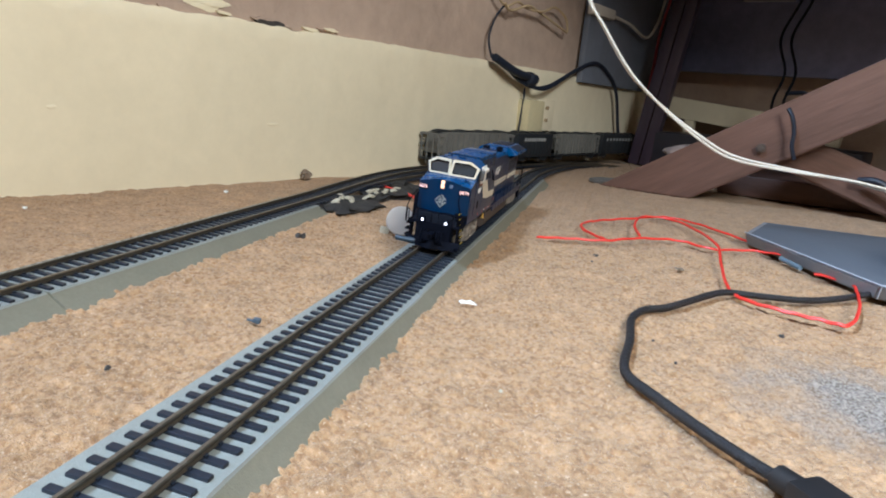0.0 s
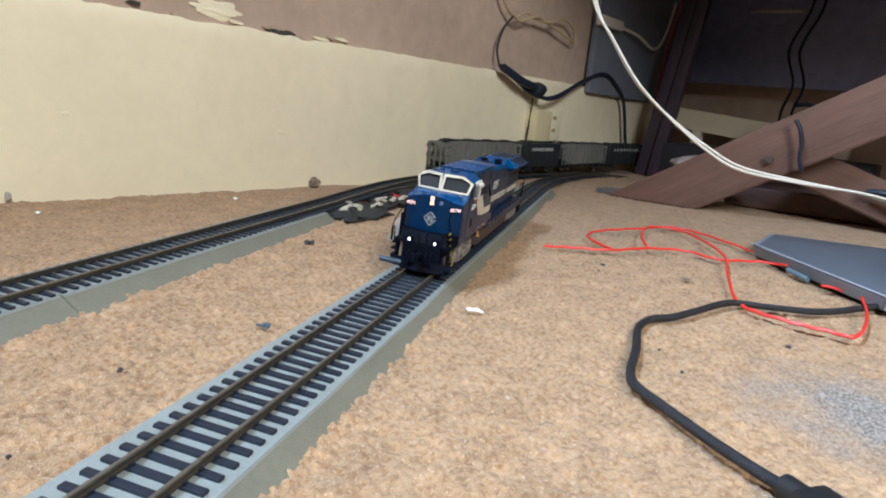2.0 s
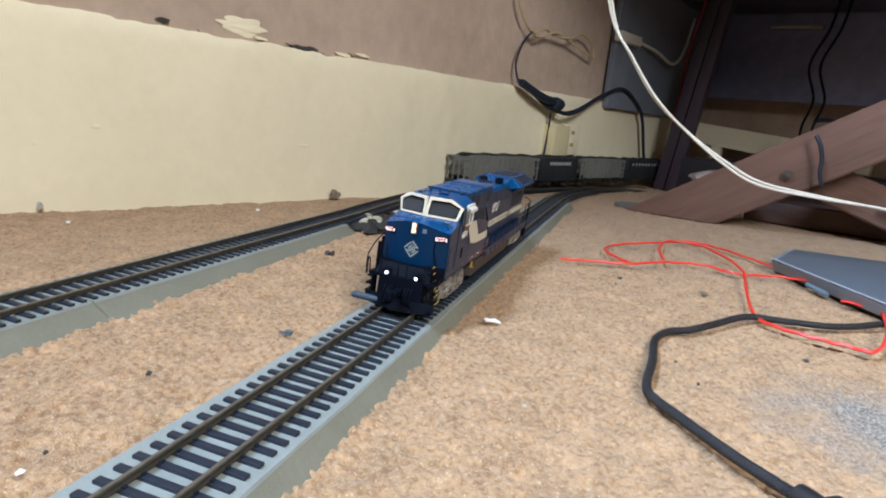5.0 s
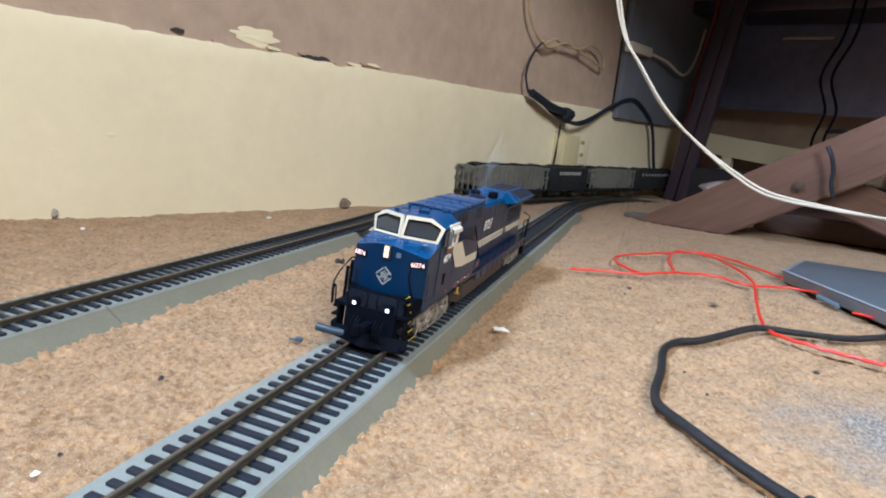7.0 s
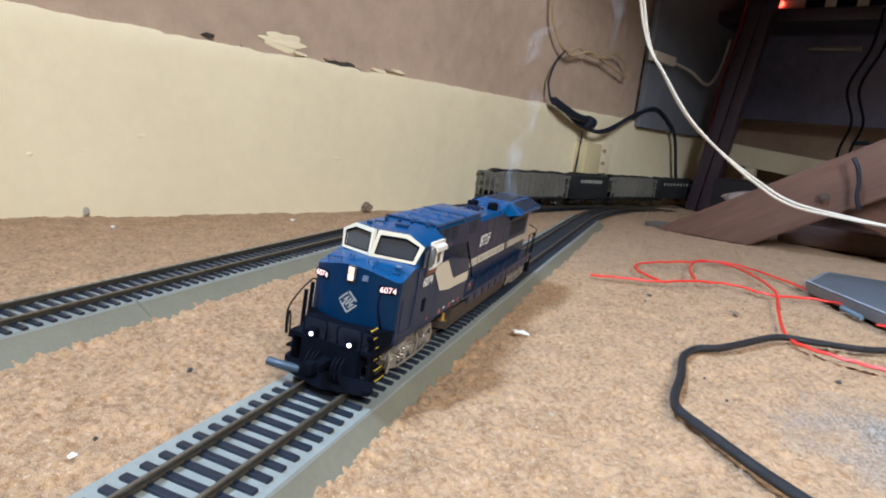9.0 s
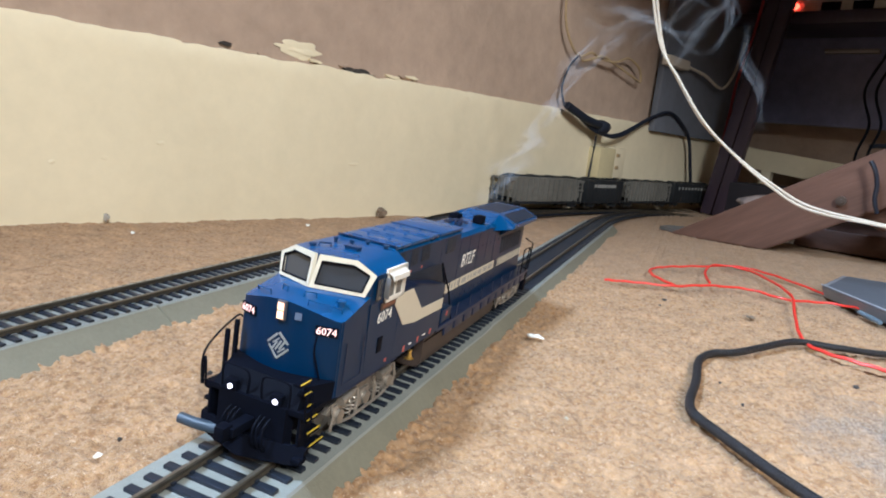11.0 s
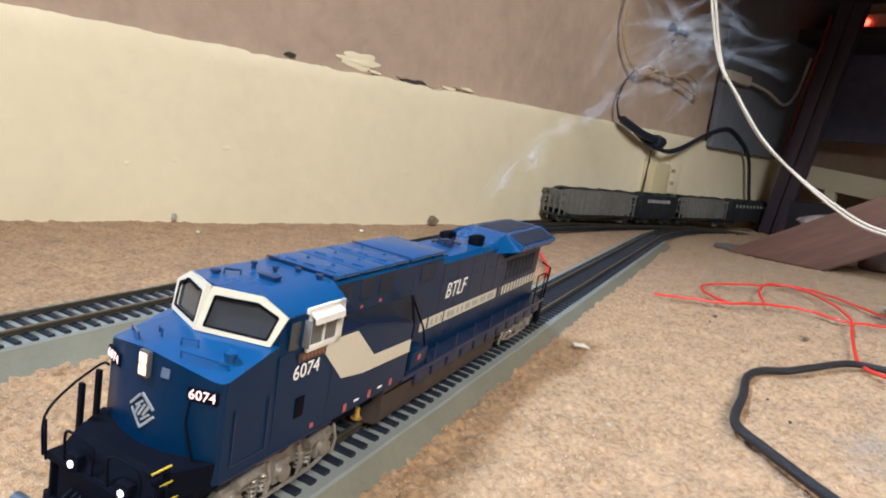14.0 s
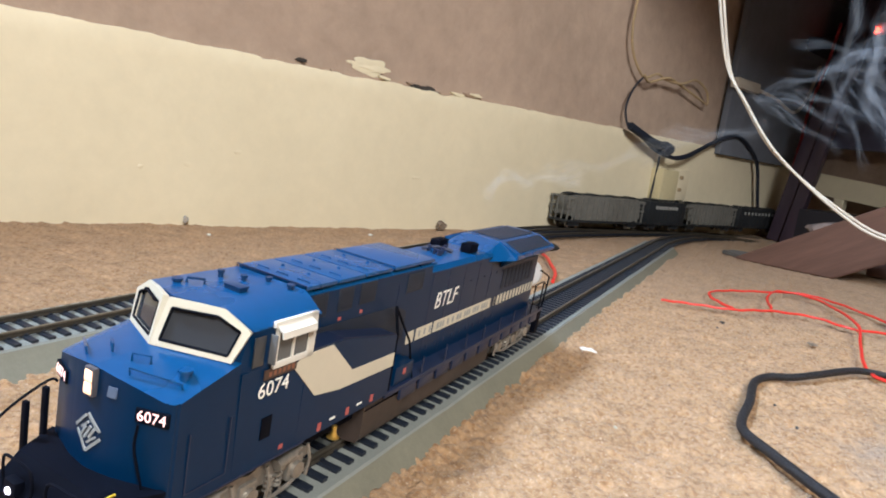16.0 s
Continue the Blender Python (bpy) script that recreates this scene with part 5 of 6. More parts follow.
# white twin cable hanging in the air from above to the right
HANG = [(0.030, 0.49, 0.330), (0.047, 0.495, 0.255), (0.062, 0.50, 0.2045), (0.0805, 0.497, 0.1765), (0.108, 0.4955, 0.1405), (0.1405, 0.497, 0.1135), (0.174, 0.4995, 0.0915), (0.2055, 0.503, 0.0770),
        (0.2565, 0.514, 0.0705), (0.306, 0.525, 0.0665), (0.342, 0.532, 0.061), (0.43, 0.55, 0.05), (0.58, 0.58, 0.03), (0.75, 0.62, 0.012)]
for k, d in enumerate((-0.0012, 0.0012)):
    cable("hanging_cable", [(x + d * (0.6 + 0.5 * math.sin(i * 1.3)), y + d, z + d * math.cos(i * 0.9)) for i, (x, y, z) in enumerate(HANG)], 0.00125, WHITECORD,
          "thin off-white cable hanging in a slack curve", n=10)

# tangle on the wall: dark plug cable, twine and the small socket
def onwall(u, z, out=0.01):
    return tuple(WALLM @ Vector((u, out, z)))


cable("wall_cable", [onwall(0.962, 0.241, 0.012), onwall(0.945, 0.222, 0.010), onwall(0.934, 0.192, 0.010), onwall(0.940, 0.166, 0.014)], 0.0016, BLUECORD, "thin dark cable running down the plaster")
for k in range(2):
    cable("wall_cable", [onwall(0.938, 0.168, 0.016), onwall(0.975, 0.158 - 0.004 * k, 0.018), onwall(1.02, 0.142 - 0.006 * k, 0.02), onwall(1.055, 0.130, 0.026), onwall(1.10, 0.134 + 0.003 * k, 0.028),
                         onwall(1.19, 0.166, 0.022), onwall(1.275, 0.187, 0.02), onwall(1.34, 0.170, 0.02), onwall(1.385, 0.140, 0.02), onwall(1.42, 0.07, 0.02), onwall(1.45, 0.02, 0.02)],
          0.0034 - 0.0009 * k, BLUECORD, "dark blue-black cable sagging along the wall")
bm = B()
blob(bm, onwall(1.045, 0.142, 0.022), (0.012, 0.018, 0.012), 4, 2, 0.3)
tube(bm, curve([onwall(0.94, 0.166, 0.02), onwall(0.99, 0.150, 0.026), onwall(1.03, 0.145, 0.026)], 6), 0.006, 10)
tagged(part("cable_plug", bm, BLUECORD), "black plug knot on the wall cable", "plug")
cable("twine", [onwall(0.915, 0.46, 0.012), onwall(0.914, 0.36, 0.012), onwall(0.913, 0.305, 0.012), onwall(0.927, 0.269, 0.012), onwall(0.962, 0.242, 0.012), onwall(0.992, 0.251, 0.016),
                onwall(1.023, 0.247, 0.013), onwall(1.066, 0.248, 0.016), onwall(1.113, 0.261, 0.012), onwall(1.153, 0.25, 0.012), onwall(1.165, 0.23, 0.012)], 0.0019, TWINE, "yellowed twine knotted on the plaster", "twine")
cable("twine", [onwall(0.958, 0.244, 0.016), onwall(0.975, 0.237, 0.013), onwall(0.995, 0.241, 0.012), onwall(1.023, 0.250, 0.017), onwall(1.067, 0.246, 0.012), onwall(1.112, 0.238, 0.012), onwall(1.163, 0.228, 0.012)], 0.0019, TWINE, "yellowed twine knotted on the plaster", "twine")
bm = B()
box(bm, 1.045, 1.095, 0.002, 0.026, 0.050, 0.110, 0.003, WALLM)
so = part("wall_socket", bm, material("aged_cream_plastic", (0.62, 0.56, 0.36), 0.45, 0, 200, 0.1))
tagged(so, "aged cream surface-mounted wall socket box", "socket")
bm = B()
box(bm, 1.098, 1.150, 0.002, 0.014, 0.060, 0.112, 0.002, WALLM)
pl = part("cover_plate", bm, CREAM, so, "cream cover plate")
for z in (0.075, 0.096):
    bm = B()
    box(bm, 1.118, 1.130, 0.0135, 0.0148, z, z + 0.006, 0.0005, WALLM)
    part("slot", bm, TWINE, pl)
cable("wall_cable", [onwall(1.04, 0.128, 0.016), onwall(1.046, 0.10, 0.012), onwall(1.042, 0.06, 0.012), onwall(1.040, 0.01, 0.012)], 0.0016, BLUECORD, "thin dark cable running down the plaster")

# thin dark panel added for the shaded stretch of wall, and a white bracket
bm = B()
box(bm, 1.235, CORNER - 0.01, 0.004, 0.016, 0.150, 0.75, 0.002, WALLM)
tagged(part("wall_shade_panel", bm, WALLSHADE), "slate-grey panel added for the shaded stretch of wall", "board")
bm = B()
box(bm, 1.225, 1.31, 0.014, 0.03, 0.268, 0.286, 0.003, WALLM)
tube(bm, curve([onwall(1.31, 0.277, 0.022), onwall(1.38, 0.27, 0.03), onwall(1.47, 0.256, 0.03), onwall(1.52, 0.29, 0.03), onwall(1.55, 0.36, 0.03)], 6), 0.003, 8)
tagged(part("white_bracket", bm, WHITECORD), "small white bracket with a pale wire on the wall", "bracket")


# ---- desk at the far wall ----
def desk():
    d = empty("desk")
    tagged(d, "dark red-brown wooden desk in deep shade", "desk")
    bm = B()
    back = FARM @ Vector((1.9, 0.02, 0)), FARM @ Vector((0.02, 0.02, 0))
    # top is out of view, added and skewed to shade the far end
    rim = [(-0.20, 0.62), (0.30, 0.47), (1.35, 0.15), tuple(back[0][:2]), tuple(back[1][:2])]
    solid(bm, [(x, y, 0.50) for x, y in rim], [(x, y, 0.53) for x, y in rim])
    part("unseen_desk_top", bm, DARKWOOD, d)
    bm = B()
    box(bm, 0.03, 1.9, 0.055, 0.075, 0.205, 0.385, 0.002, FARM)
    part("modesty_panel", bm, DARKPANEL, d, "near-black back panel")
    bm = B()
    box(bm, 0.0, 1.9, 0.04, 0.22, 0.385, 0.410, 0.004, FARM)
    part("shelf", bm, DARKWOOD, d)
    for x, y, w in ((0.149, 1.300, 0.024), (0.170, 1.280, 0.022)):
        bm = B()
        box(bm, -w / 2, w / 2, -w / 2, w / 2, 0, 0.505, 0.002, pose(x, y, 0, 0, 7, 0) @ pose(0, 0, 0, 0, 0, -23))
        part("leg", bm, DARKWOOD, d, "square dark red-brown leg")
    bm = B()
    box(bm, 0.20, 0.29, 0.21, 0.225, 0.330, 0.338, 0.002, FARM)
    part("drawer_pull", bm, plain("dull_metal_pull", (0.16, 0.15, 0.15), 0.4, 0.6), d)
    return d


desk()
bm = B()
# low black box added to fill the dark space below the ledge
box(bm, 0.10, 0.46, 0.12, 0.30, 0.0, 0.072, 0.004, FARM)
tagged(part("dark_box", bm, UNDERDESK), "low black box added to fill the dark under the desk", "box")
bm = B()
box(bm, -0.02, 0.34, -0.012, 0.012, -0.030, 0.014, 0.002, Matrix.Translation((0.222, 1.462, 0.132)) @ pose(0, 0, 0, 0, 5.0, -23.2))
for x in (0.03, 0.26):
    box(bm, x, x + 0.02, -0.01, 0.012, -0.135, -0.014, 0.001, Matrix.Translation((0.222, 1.462, 0.132)) @ pose(0, 0, 0, 0, 0, -23.2))
tagged(part("cream_ledge", bm, CREAM), "cream painted ledge along the far wall", "ledge")


def power_strip():
    d = empty("power_strip")
    tagged(d, "white power strip with a glowing red lamp on the shelf", "power strip")
    bm = B()
    box(bm, 0.073, 0.40, 0.11, 0.16, 0.4102, 0.447, 0.004, FARM)
    part("case", bm, material("white_strip_plastic", (0.6, 0.58, 0.55), 0.45, 0, 100, 0.1), d)
    for k in range(4):
        bm = B()
        box(bm, 0.16 + k * 0.055, 0.195 + k * 0.055, 0.16, 0.162, 0.418, 0.438, 0.001, FARM)
        part("outlet", bm, BLACK, d)
    bm = B()
    blob(bm, FARM @ Vector((0.114, 0.161, 0.4315)), (0.0065, 0.0065, 0.0065), 1, 2, 0)
    part("indicator_lamp", bm, REDLED, d, "glowing red lamp")
    return d


power_strip()
cable("red_lead", [tuple(FARM @ Vector(p)) for p in ((0.075, 0.235, 0.43), (0.07, 0.24, 0.36), (0.055, 0.24, 0.27), (0.05, 0.235, 0.20), (0.03, 0.2, 0.10), (0.02, 0.18, 0.01))], 0.003, plain("dark_red_lead", (0.25, 0.01, 0.015), 0.5), "dark red lead hanging from the shelf", "wire")
for x in (0.30, 0.318):
    cable("desk_cable", [tuple(FARM @ Vector(p)) for p in ((x + 0.012, 0.24, 0.40), (x + 0.008, 0.25, 0.33), (x - 0.012, 0.26, 0.26), (x + 0.006, 0.26, 0.20), (x - 0.002, 0.27, 0.15), (x, 0.27, 0.10), (x + 0.01, 0.28, 0.02))], 0.0024, BLACK,
          "black cable hanging below the desk", n=8)
cable("desk_cable", [tuple(FARM @ Vector(p)) for p in ((0.315, 0.265, 0.163), (0.34, 0.265, 0.166), (0.365, 0.265, 0.160))], 0.004, BLUECORD, "black plug end below the desk")


# ---- folding wooden trestle ----
def trestle():
    d = empty("wooden_trestle")
    tagged(d, "crossed dark brown wooden legs of a folding stand on the carpet", "stand")
    ux = Vector((0.97, -0.243, 0)).normalized()
    def bar(origin, angle, length, width, thick, mat=WOOD):
        a = math.radians(angle)
        along = ux * math.cos(a) + Vector((0, 0, math.sin(a)))
        up = -ux * math.sin(a) + Vector((0, 0, math.cos(a)))
        out = along.cross(up)
        m = Matrix(((along.x, up.x, out.x, origin[0]), (along.y, up.y, out.y, origin[1]), (along.z, up.z, out.z, origin[2]), (0, 0, 0, 1)))
        bm = B()
        # foot cut level with the floor
        cut = width / math.tan(a) if angle > 0 else 0
        prism(bm, [(0, 0), (length, 0), (length, width), (-cut, width)], -thick / 2, thick / 2, "z", None)
        bmesh.ops.bevel(bm, geom=list(bm.edges), offset=0.0022, segments=2, affect="EDGES")
        ob = part("leg", bm, mat, d, "planed brown wooden bar")
        ob.matrix_world = m
        return ob, m
    o, m = bar((0.2120, 0.820, -0.001), 32.0, 0.62, 0.066, 0.026)
    bar((0.300, 0.845, 0.060), -19.0, 0.42, 0.048, 0.026)
    bm = B()
    p = Vector((0.284, 0.801, 0.077))
    cyl(bm, p + Vector((-0.001, -0.012, 0)), p + Vector((-0.003, -0.019, 0)), 0.0058, 14)
    cyl(bm, p + Vector((-0.003, -0.018, 0)), p + Vector((-0.004, -0.022, 0)), 0.0032, 6)
    part("bolt", bm, plain("dull_bolt", (0.13, 0.11, 0.10), 0.4, 0.6), d, "dull steel bolt head")
    return d


trestle()
cable("tie_cord", [(0.300, 0.768, 0.128), (0.306, 0.764, 0.117), (0.311, 0.765, 0.100), (0.312, 0.766, 0.084), (0.318, 0.768, 0.068)], 0.0026, BLUECORD, "dark cord looped round the wooden leg")
cable("tie_cord", [(0.40, 0.79, 0.050), (0.415, 0.78, 0.052), (0.43, 0.775, 0.045), (0.46, 0.77, 0.025), (0.5, 0.77, 0.008)], 0.004, BLUECORD, "dark cord hanging past the wooden leg")
bm = B()
blob(bm, (0.215, 0.865, 0.052), (0.045, 0.03, 0.016), 21, 3, 0.35)
tagged(part("crumpled_bag", bm, material("clouded_plastic_film", (0.30, 0.25, 0.24), 0.22, 0, 90, 0.4)), "crumpled clouded plastic bag behind the wooden leg", "bag")
bm = B()
box(bm, 0, 0.9, 0, 0.25, 0, 0.03, 0.003, pose(0.26, 0.92, 0.001, 0, 0, -14))
tagged(part("dark_plank", bm, WOOD), "dark wooden plank lying on the carpet", "plank")
bm = B()
prism(bm, [(0.075, 0.865), (0.098, 0.842), (0.128, 0.850), (0.142, 0.872), (0.115, 0.905), (0.088, 0.895)], 0.001, 0.006, "z")
tagged(part("felt_scrap", bm, material("grey_felt", (0.14, 0.135, 0.13), 0.95, 0, 500, 0.3)), "flat grey scrap of felt", "scrap")


# ---- grey device on the carpet ----
def device():
    d = empty("grey_device")
    tagged(d, "low grey plastic wedge-shaped device with a dark top", "device")
    a = [(0.226, 0.498), (0.2830, 0.352), (0.297, 0.346), (0.395, 0.42), (0.395, 0.58), (0.256, 0.578)]
    bm = B()
    lo = [(x + (0.30 - x) * 0.05, y + (0.48 - y) * 0.05, 0.003) for x, y in a]
    hi = [(x, y, 0.0135) for x, y in a]
    solid(bm, lo, hi)
    bmesh.ops.bevel(bm, geom=[e for e in bm.edges], offset=0.0013, segments=2, affect="EDGES")
    part("case", bm, GREYBOX, d, "grey plastic case")
    bm = B()
    solid(bm, [(x + (0.32 - x) * 0.05, y + (0.49 - y) * 0.05, 0.0132) for x, y in a], [(x + (0.32 - x) * 0.06, y + (0.49 - y) * 0.06, 0.0142) for x, y in a])
    part("top_pad", bm, GREYTOP, d, "dark grey pad")
    # thin pale tube put in as the highlight on the case's top edge
    bm = B()
    tube(bm, [(x, y, 0.0139) for x, y in a[:4]], 0.0004, 6)
    cyl(bm, (a[1][0] + 0.001, a[1][1], 0.0136), (a[1][0] + 0.0015, a[1][1] + 0.004, 0.004), 0.0005, 6)
    part("edge_highlight", bm, plain("pale_edge_highlight", (0.42, 0.45, 0.52), 0.35), d, "pale strip standing for the highlight along the case edge")
    bm = B()
    cyl(bm, (0.2445, 0.442, 0.0055), (0.2535, 0.419, 0.0045), 0.0019, 10)
    part("wire_joint", bm, plain("slate_blue_sleeve", (0.12, 0.17, 0.22), 0.4), d, "blue-grey sleeve on the wires")
    for x, y in ((0.245, 0.49), (0.285, 0.38), (0.37, 0.43), (0.37, 0.555)):
        bm = B()
        cyl(bm, (x, y, 0), (x, y, 0.006), 0.006, 12)
        part("rubber_foot", bm, BLACK, d)
    return d


device()
bm = B()
solid(bm, [(0.318, 0.375, 0.0), (0.40, 0.36, 0.0), (0.42, 0.43, 0.0), (0.335, 0.43, 0.0)], [(0.325, 0.385, 0.055), (0.40, 0.37, 0.055), (0.42, 0.43, 0.055), (0.34, 0.43, 0.055)])
bmesh.ops.bevel(bm, geom=list(bm.edges), offset=0.003, segments=2, affect="EDGES")
tagged(part("grey_adapter", bm, GREYBOX), "upright grey plastic adapter block", "adapter")
cable("red_wire", [(0.318, 0.372, 0.052), (0.308, 0.366, 0.040), (0.309, 0.355, 0.02), (0.322, 0.345, 0.006), (0.345, 0.345, 0.004)], 0.0018, REDWIRE, "red wire bent round the grey adapter", "wire")


# ---- crumbs, chips and the round cap on the carpet ----
def crumb(name, x, y, size, mat, label, seed, z=0.0015):
    bm = B()
    blob(bm, (0, 0, 0), [0.72 * c for c in size], seed, 2, 0.7)
    ob = part(name, bm, mat)
    ob.matrix_world = pose(x, y, z, 0, 0, seed * 37 % 180)
    return tagged(ob, label, "crumb", "crumbs on the carpet")


bm = B()
ring = [(-0.0042, 0.0012), (-0.003, -0.0016), (0.0012, -0.0018), (0.0052, -0.0034), (0.0030, 0.0002), (0.0022, 0.0022), (-0.0008, 0.0012), (-0.0020, 0.0026)]
prism(bm, ring, 0, 0.0007, "z", pose(0.0404, 0.2111, 0.0022, 4, -3, 15))
tagged(part("paper_chip", bm, LETTER), "torn white chip of paper on the carpet", "chip")
crumb("dark_crumb", -0.1030, 0.2960, (0.0034, 0.0026, 0.0028), DEBRIS, "dark crumb on the carpet", 2)
crumb("dark_crumb", -0.1000, 0.2975, (0.0016, 0.0026, 0.0030), DEBRIS, "dark crumb on the carpet", 12)
crumb("dark_crumb", -0.0618, 0.0712, (0.0022, 0.0013, 0.0012), DEBRIS, "small dark crumb on the carpet", 3)
crumb("dark_crumb", 0.1623, 0.3688, (0.0042, 0.0026, 0.0014), STONE, "brown flake on the carpet", 4)
crumb("dark_crumb", 0.1026, 0.3738, (0.0026, 0.0016, 0.0012), DEBRIS, "small dark crumb on the carpet", 5)
crumb("dark_crumb", 0.1005, 0.352, (0.0012, 0.0026, 0.0009), DEBRIS, "small dark crumb on the carpet", 15)
crumb("dark_crumb", 0.2033, 0.2467, (0.0024, 0.0018, 0.0012), DEBRIS, "small dark crumb on the carpet", 6)
crumb("dark_crumb", 0.1361, 0.2048, (0.0010, 0.0010, 0.0009), DEBRIS, "small dark crumb on the carpet", 16)
crumb("dark_crumb", 0.1448, 0.1800, (0.0012, 0.0009, 0.0009), DEBRIS, "small dark crumb on the carpet", 17)
crumb("dark_crumb", -0.0440, 0.0110, (0.0010, 0.0009, 0.0010), DEBRIS, "small dark crumb on the carpet", 18, 0.004)
crumb("pale_crumb", -0.0415, 0.0010, (0.0018, 0.0010, 0.0010), LETTER, "pale crumb on the carpet", 7, 0.004)
crumb("pale_crumb", -0.2390, 0.4130, (0.005, 0.003, 0.0015), LETTER, "pale flake near the painted wall", 8)
crumb("pale_crumb", -0.300, 0.255, (0.003, 0.002, 0.0012), LETTER, "pale flake near the painted wall", 9)
crumb("pale_crumb", 0.076, 0.117, (0.0011, 0.0010, 0.0009), CHIPS, "pale crumb on the carpet", 10)
crumb("pebble", -0.2255, 0.5480, (0.009, 0.008, 0.008), STONE, "brown pebble lying against the painted wall", 11, 0.005)
crumb("wall_rubble", -0.3480, 0.272, (0.004, 0.003, 0.005), material("grey_rubble", (0.42, 0.41, 0.39), 0.9, 0, 400, 0.4), "grey plaster rubble at the wall foot", 13, 0.005)
bm = B()
box(bm, -0.0026, 0.0026, -0.0022, 0.0022, 0, 0.0035, 0.0006)
box(bm, -0.0075, -0.0026, -0.001, 0.001, 0.0, 0.0014, 0.0003)
ob = part("blue_clip", bm, material("blue_grey_plastic", (0.07, 0.10, 0.14), 0.4, 0, 500, 0.2))
ob.matrix_world = pose(-0.0400, 0.1362, 0.0012, 0, 8, 10) @ Matrix.Diagonal((0.62, 0.62, 0.62, 1))
tagged(ob, "small blue-black plastic clip on the carpet", "clip")
bm = B()
prof = [(0.0, 0.0), (0.0103, 0.0), (0.0112, 0.0012), (0.0112, 0.003), (0.0101, 0.0042), (0.0, 0.0050)]
seg = 28
rings = [[bm.verts.new((max(r, 0.0002) * math.cos(t), max(r, 0.0002) * math.sin(t), z)) for t in (k * math.tau / seg for k in range(seg))] for r, z in prof]
for q, w in zip(rings, rings[1:]):
    for k in range(seg):
        bm.faces.new((q[k], q[(k + 1) % seg], w[(k + 1) % seg], w[k]))
bm.faces.new(rings[0][::-1])
bm.faces.new(rings[-1])
ob = part("round_cap", bm, PALEGREY)
ob.matrix_world = pose(-0.045, 0.350, 0.0112, 78, 0, 14)
bm = B()
box(bm, -0.0035, 0.0035, -0.0025, 0.0025, -0.001, 0.0042, 0.0008, pose(-0.0588, 0.352, 0, 0, 12, 25))
part("foot_tab", bm, CHIPS, ob, "broken cream tab at the foot of the cap").matrix_world = Matrix.Identity(4)
tagged(ob, "round grey plastic cap standing on its edge on the carpet", "cap")


# ---- smoke from the exhaust ----
def wisp(seed):
    """A thin curling ribbon of smoke along its own z, small enough to lie inside the hood."""
    rnd = random.Random(seed)
    bm = B()
    uvl = bm.loops.layers.uv.new("UVMap")
    n, k, length = 46, 6, rnd.uniform(0.115, 0.132)
    a1, a2, f1, f2 = rnd.uniform(0.0022, 0.0048), rnd.uniform(0.0008, 0.0022), rnd.uniform(1.2, 2.6), rnd.uniform(3, 5)
    p1, p2, tw = rnd.uniform(0, 6), rnd.uniform(0, 6), rnd.uniform(-0.5, 0.5)
    grid = []
    for i in range(n + 1):
        t = i / n
        cx = a1 * math.sin(f1 * math.tau * t / 2 + p1) + a2 * math.sin(f2 * math.tau * t / 2 + p2)
        cy = a1 * math.cos(f1 * math.tau * t / 2 + p2)
        w = 0.0045 + 0.0080 * (0.5 + 0.5 * math.sin(f2 * 2.2 * t + p1))
        ang = tw * t + 0.15 * math.sin(3 * t + p1)
        grid.append([bm.verts.new((cx + (j / k - 0.5) * 2 * w * math.cos(ang), cy + (j / k - 0.5) * 2 * w * math.sin(ang), (t - 0.5) * length)) for j in range(k + 1)])
    for i in range(n):
        for j in range(k):
            f = bm.faces.new((grid[i][j], grid[i][j + 1], grid[i + 1][j + 1], grid[i + 1][j]))
            for lp, (a, b) in zip(f.loops, ((j, i), (j + 1, i), (j + 1, i + 1), (j, i + 1))):
                lp[uvl].uv = (a / k, b / n)
    ob = part("smoke_wisp", bm, SMOKE)
    for f in ob.data.polygons:
        f.use_smooth = True
    return tagged(ob, "thin bluish-white wisp of exhaust smoke in the air", "smoke", "exhaust smoke")


# the plume's line from the stack into the dark under the desk, at several times
PLUME = [(9.5, [(0.020, 0.22, 0.067), (0.004, 0.30, 0.087), (-0.014, 0.40, 0.124), (-0.036, 0.50, 0.181), (-0.035, 0.58, 0.244), (-0.019, 0.62, 0.300)]),
         (11.8, [(0.001, 0.175, 0.068), (-0.009, 0.27, 0.087), (-0.013, 0.40, 0.130), (0.002, 0.52, 0.193), (0.058, 0.60, 0.245), (0.138, 0.66, 0.275)]),
         (13.0, [(0.001, 0.13, 0.068), (-0.022, 0.24, 0.080), (-0.035, 0.38, 0.106), (-0.008, 0.50, 0.133), (0.038, 0.58, 0.181), (0.068, 0.64, 0.244)])]
PLUME += [(14.0, [(-0.002, 0.11, 0.070), (-0.027, 0.24, 0.089), (-0.035, 0.38, 0.122), (-0.019, 0.50, 0.167), (0.002, 0.58, 0.224), (-0.016, 0.62, 0.295)]),
          (15.2, [(0.001, 0.095, 0.074), (-0.031, 0.22, 0.085), (-0.039, 0.36, 0.115), (-0.019, 0.50, 0.157), (0.021, 0.60, 0.224), (0.091, 0.66, 0.286)]),
          (16.0, [(0.009, 0.093, 0.073), (-0.035, 0.22, 0.082), (-0.041, 0.36, 0.094), (0.007, 0.50, 0.122), (0.091, 0.62, 0.171), (0.178, 0.70, 0.287)])]
PUFFS = [6.5, 7.4, 8.0] + [8.3 + 0.215 * k for k in range(34)]
WISPS = [wisp(100 + k) for k in range(len(PUFFS))]


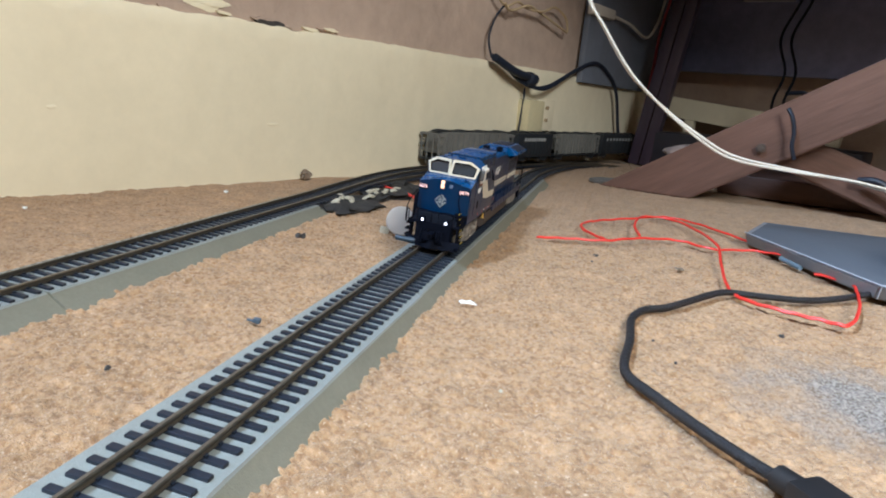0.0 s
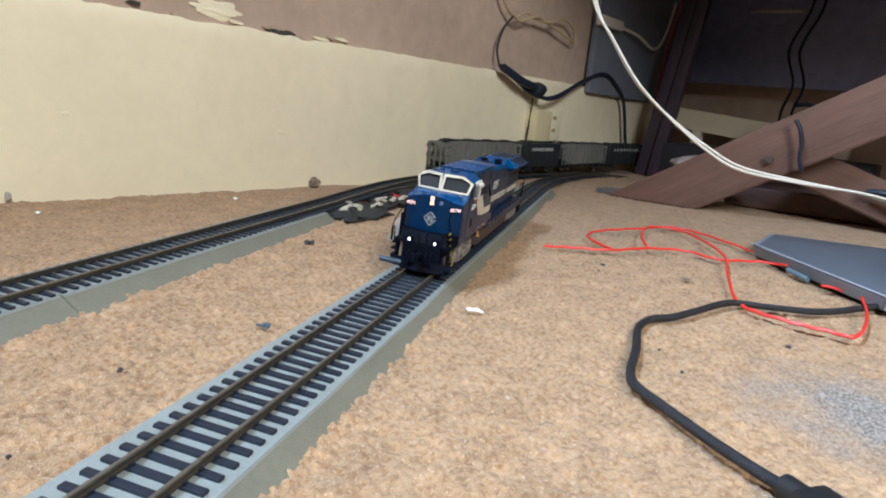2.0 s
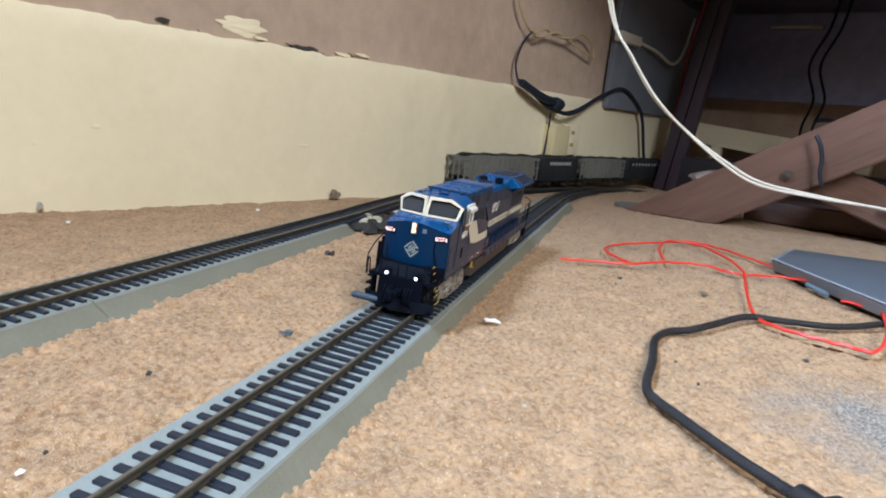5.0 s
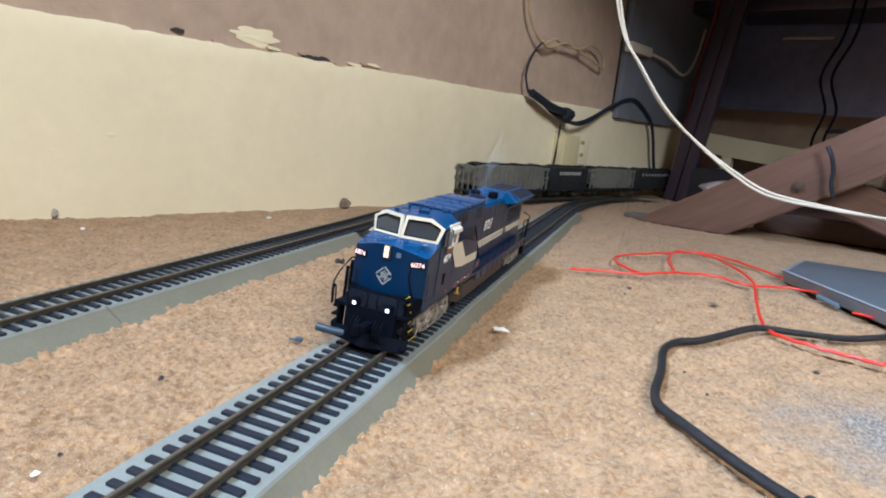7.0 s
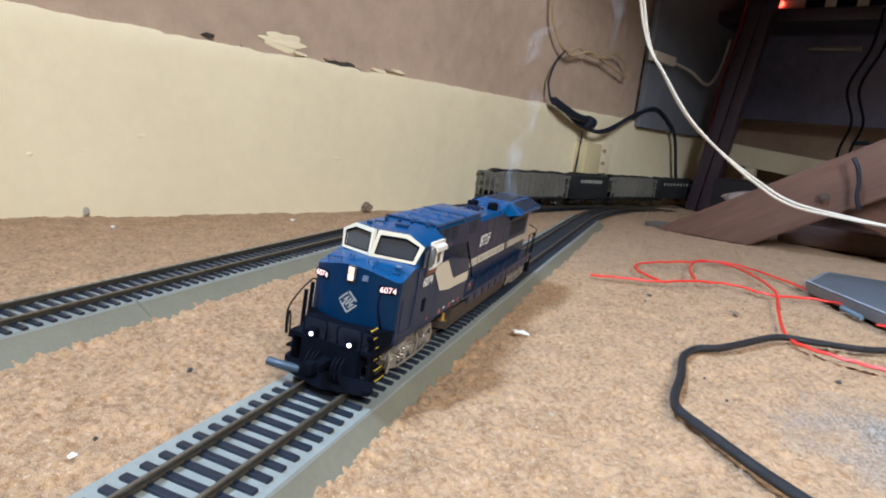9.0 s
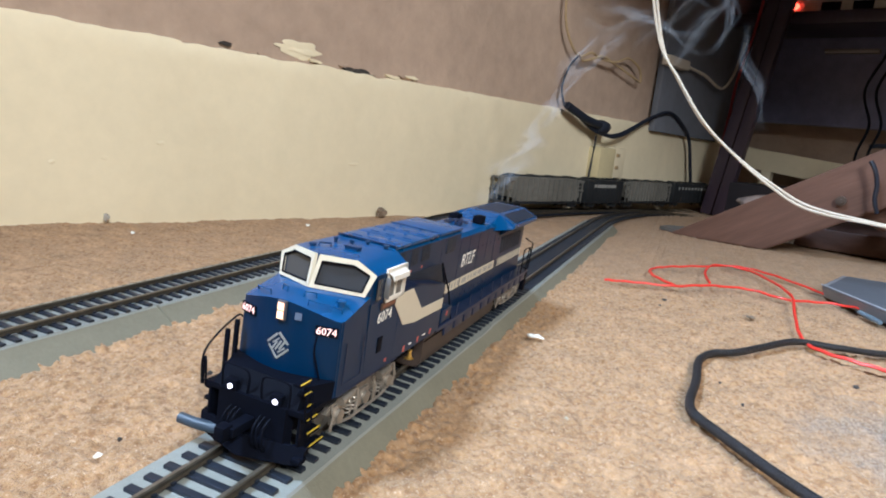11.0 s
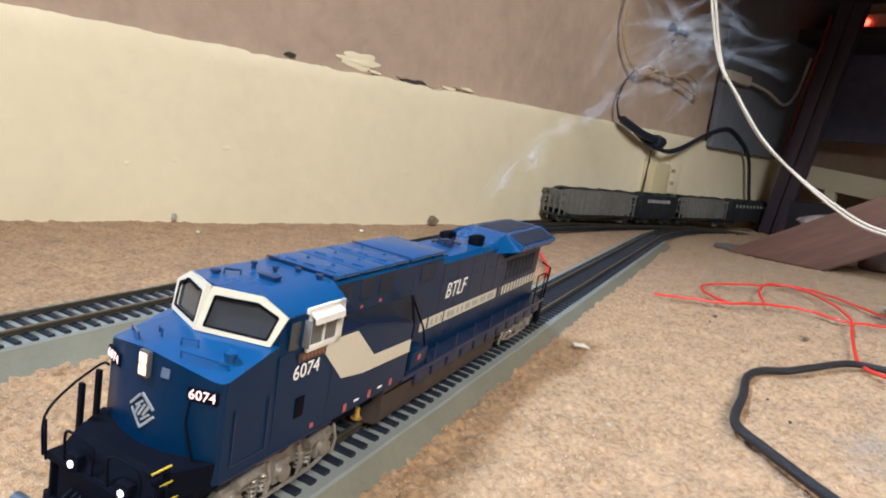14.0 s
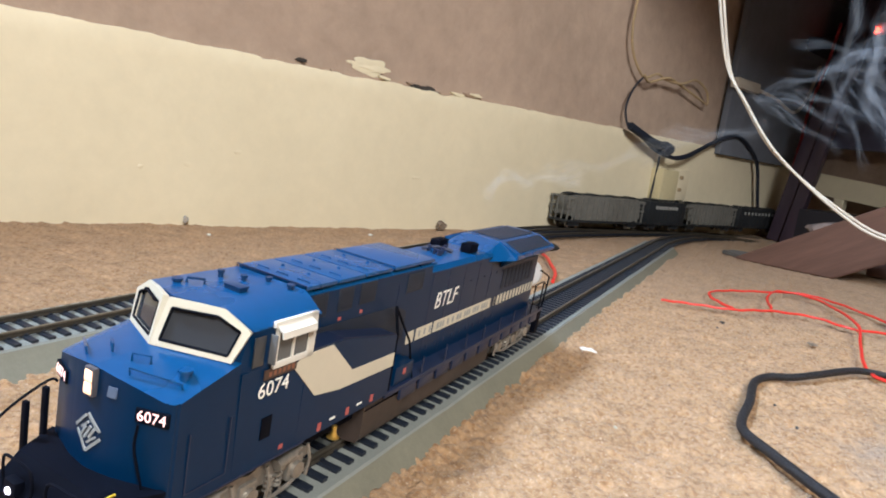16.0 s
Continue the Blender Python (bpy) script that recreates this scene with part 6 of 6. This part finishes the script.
# ---- movement ----
RUN = [(0.0, 0.2856), (0.5, 0.2751), (1.0, 0.265), (1.5, 0.2541), (2.0, 0.244), (2.5, 0.2335), (3.0, 0.2226), (3.5, 0.2117), (4.0, 0.2019), (4.6, 0.1885), (5.2, 0.1755), (5.8, 0.1618),
       (6.5, 0.1457), (7.0, 0.1328), (7.5, 0.1187), (8.0, 0.1055), (8.5, 0.0921), (9.0, 0.0784), (9.5, 0.0647), (10.1, 0.0485), (10.7, 0.0325), (11.3, 0.0168), (12.0, -0.0017), (12.5, -0.0126),
       (13.0, -0.0253), (13.5, -0.036), (14.0, -0.0457), (14.5, -0.0539), (15.0, -0.06), (15.5, -0.0627), (16.0, -0.0629)]


def run_at(t):
    return float(np.interp(t, [a for a, b in RUN], [b for a, b in RUN]))


def plume_at(f, t):
    """A place on the plume's line at time t; f runs from 0 at the stack to 1 at its end."""
    ts = [a for a, b in PLUME]
    knot = [[float(np.interp(t, ts, [b[i][c] for a, b in PLUME])) for c in range(3)] for i in range(6)]
    line = curve([tuple(p) for p in knot], 6)
    line[0] = Vector((0.0, run_at(t) + 0.156, 0.072))
    g = min(max(f, 0), 1) * (len(line) - 1)
    i = min(int(g), len(line) - 2)
    return line[i].lerp(line[i + 1], g - i)


def puff_pose(k, age, t):
    """Where one wisp is: carried up the plume, then slowly circling in the still air beyond it."""
    rnd = random.Random(500 + k)
    life, wide, spin = rnd.uniform(2.0, 2.6), rnd.uniform(0.2, 1.0), rnd.choice((-1, 1))
    lift, side, depth = rnd.uniform(-0.055, 0.03), rnd.uniform(-0.05, 0.06), rnd.uniform(-0.05, 0.03)
    f = age / life
    here, ahead = plume_at(f, t), plume_at(f + 0.04, t)
    if f > 0.95:
        here, ahead = plume_at(0.95, t), plume_at(0.99, t)
    way = (ahead - here).normalized()
    spread = min(max(f - 0.25, 0), 1.2) * wide
    swirl = spin * 55 * max(0, f - 0.55)
    here = here + Vector((side, depth, lift)) * spread + Vector((0.020 * max(0, f - 0.95), 0, 0.012 * max(0, f - 0.95)))
    here += Vector((math.sin(math.radians(swirl * 2)), 0, math.cos(math.radians(swirl * 2)) - 1)) * 0.03 * min(1, max(0, f - 0.5))
    out = way.cross(Vector((0, 1, 0.1))).normalized()
    up = way.cross(out)
    m = Matrix(((out.x, up.x, way.x, here.x), (out.y, up.y, way.y, here.y), (out.z, up.z, way.z, here.z), (0, 0, 0, 1)))
    return m @ pose(0, 0, 0, 0, swirl, 20 * math.sin(k + 0.8 * age))


def motions():
    walk(LOCO, [(t, pose(0, y, RAIL_Z + 0.0029 * y, 0, TILT, 0)) for t, y in RUN])
    for k, (ob, start) in enumerate(zip(WISPS, PUFFS)):
        rest = lambda t: pose(0, run_at(t), RAIL_Z, 0, TILT, 0) @ pose(0.002 * (k % 3 - 1), 0.117, 0.034, -90, 0, 0) @ pose(0, 0, 0, 0, 0, 90)
        rows = [(t, rest(t)) for t, y in RUN if t < start - 0.05] + [(start, rest(start))]
        age = 0.25
        while start + age < 16.0:
            rows.append((start + age, puff_pose(k, age, start + age)))
            age += 0.25
        rows.append((16.0, puff_pose(k, 16.0 - start, 16.0) if start < 15.7 else rest(16.0)))
        walk(ob, rows)
    times = [k * 0.2 for k in range(81)]
    for k, axle in enumerate(AXLES):
        base = axle.matrix_basis.copy()
        walk(axle, [(t, base @ pose(0, 0, 0, math.degrees((run_at(0) - run_at(t)) / 0.006) + 30 * k, 0, 0)) for t in times])


motions()
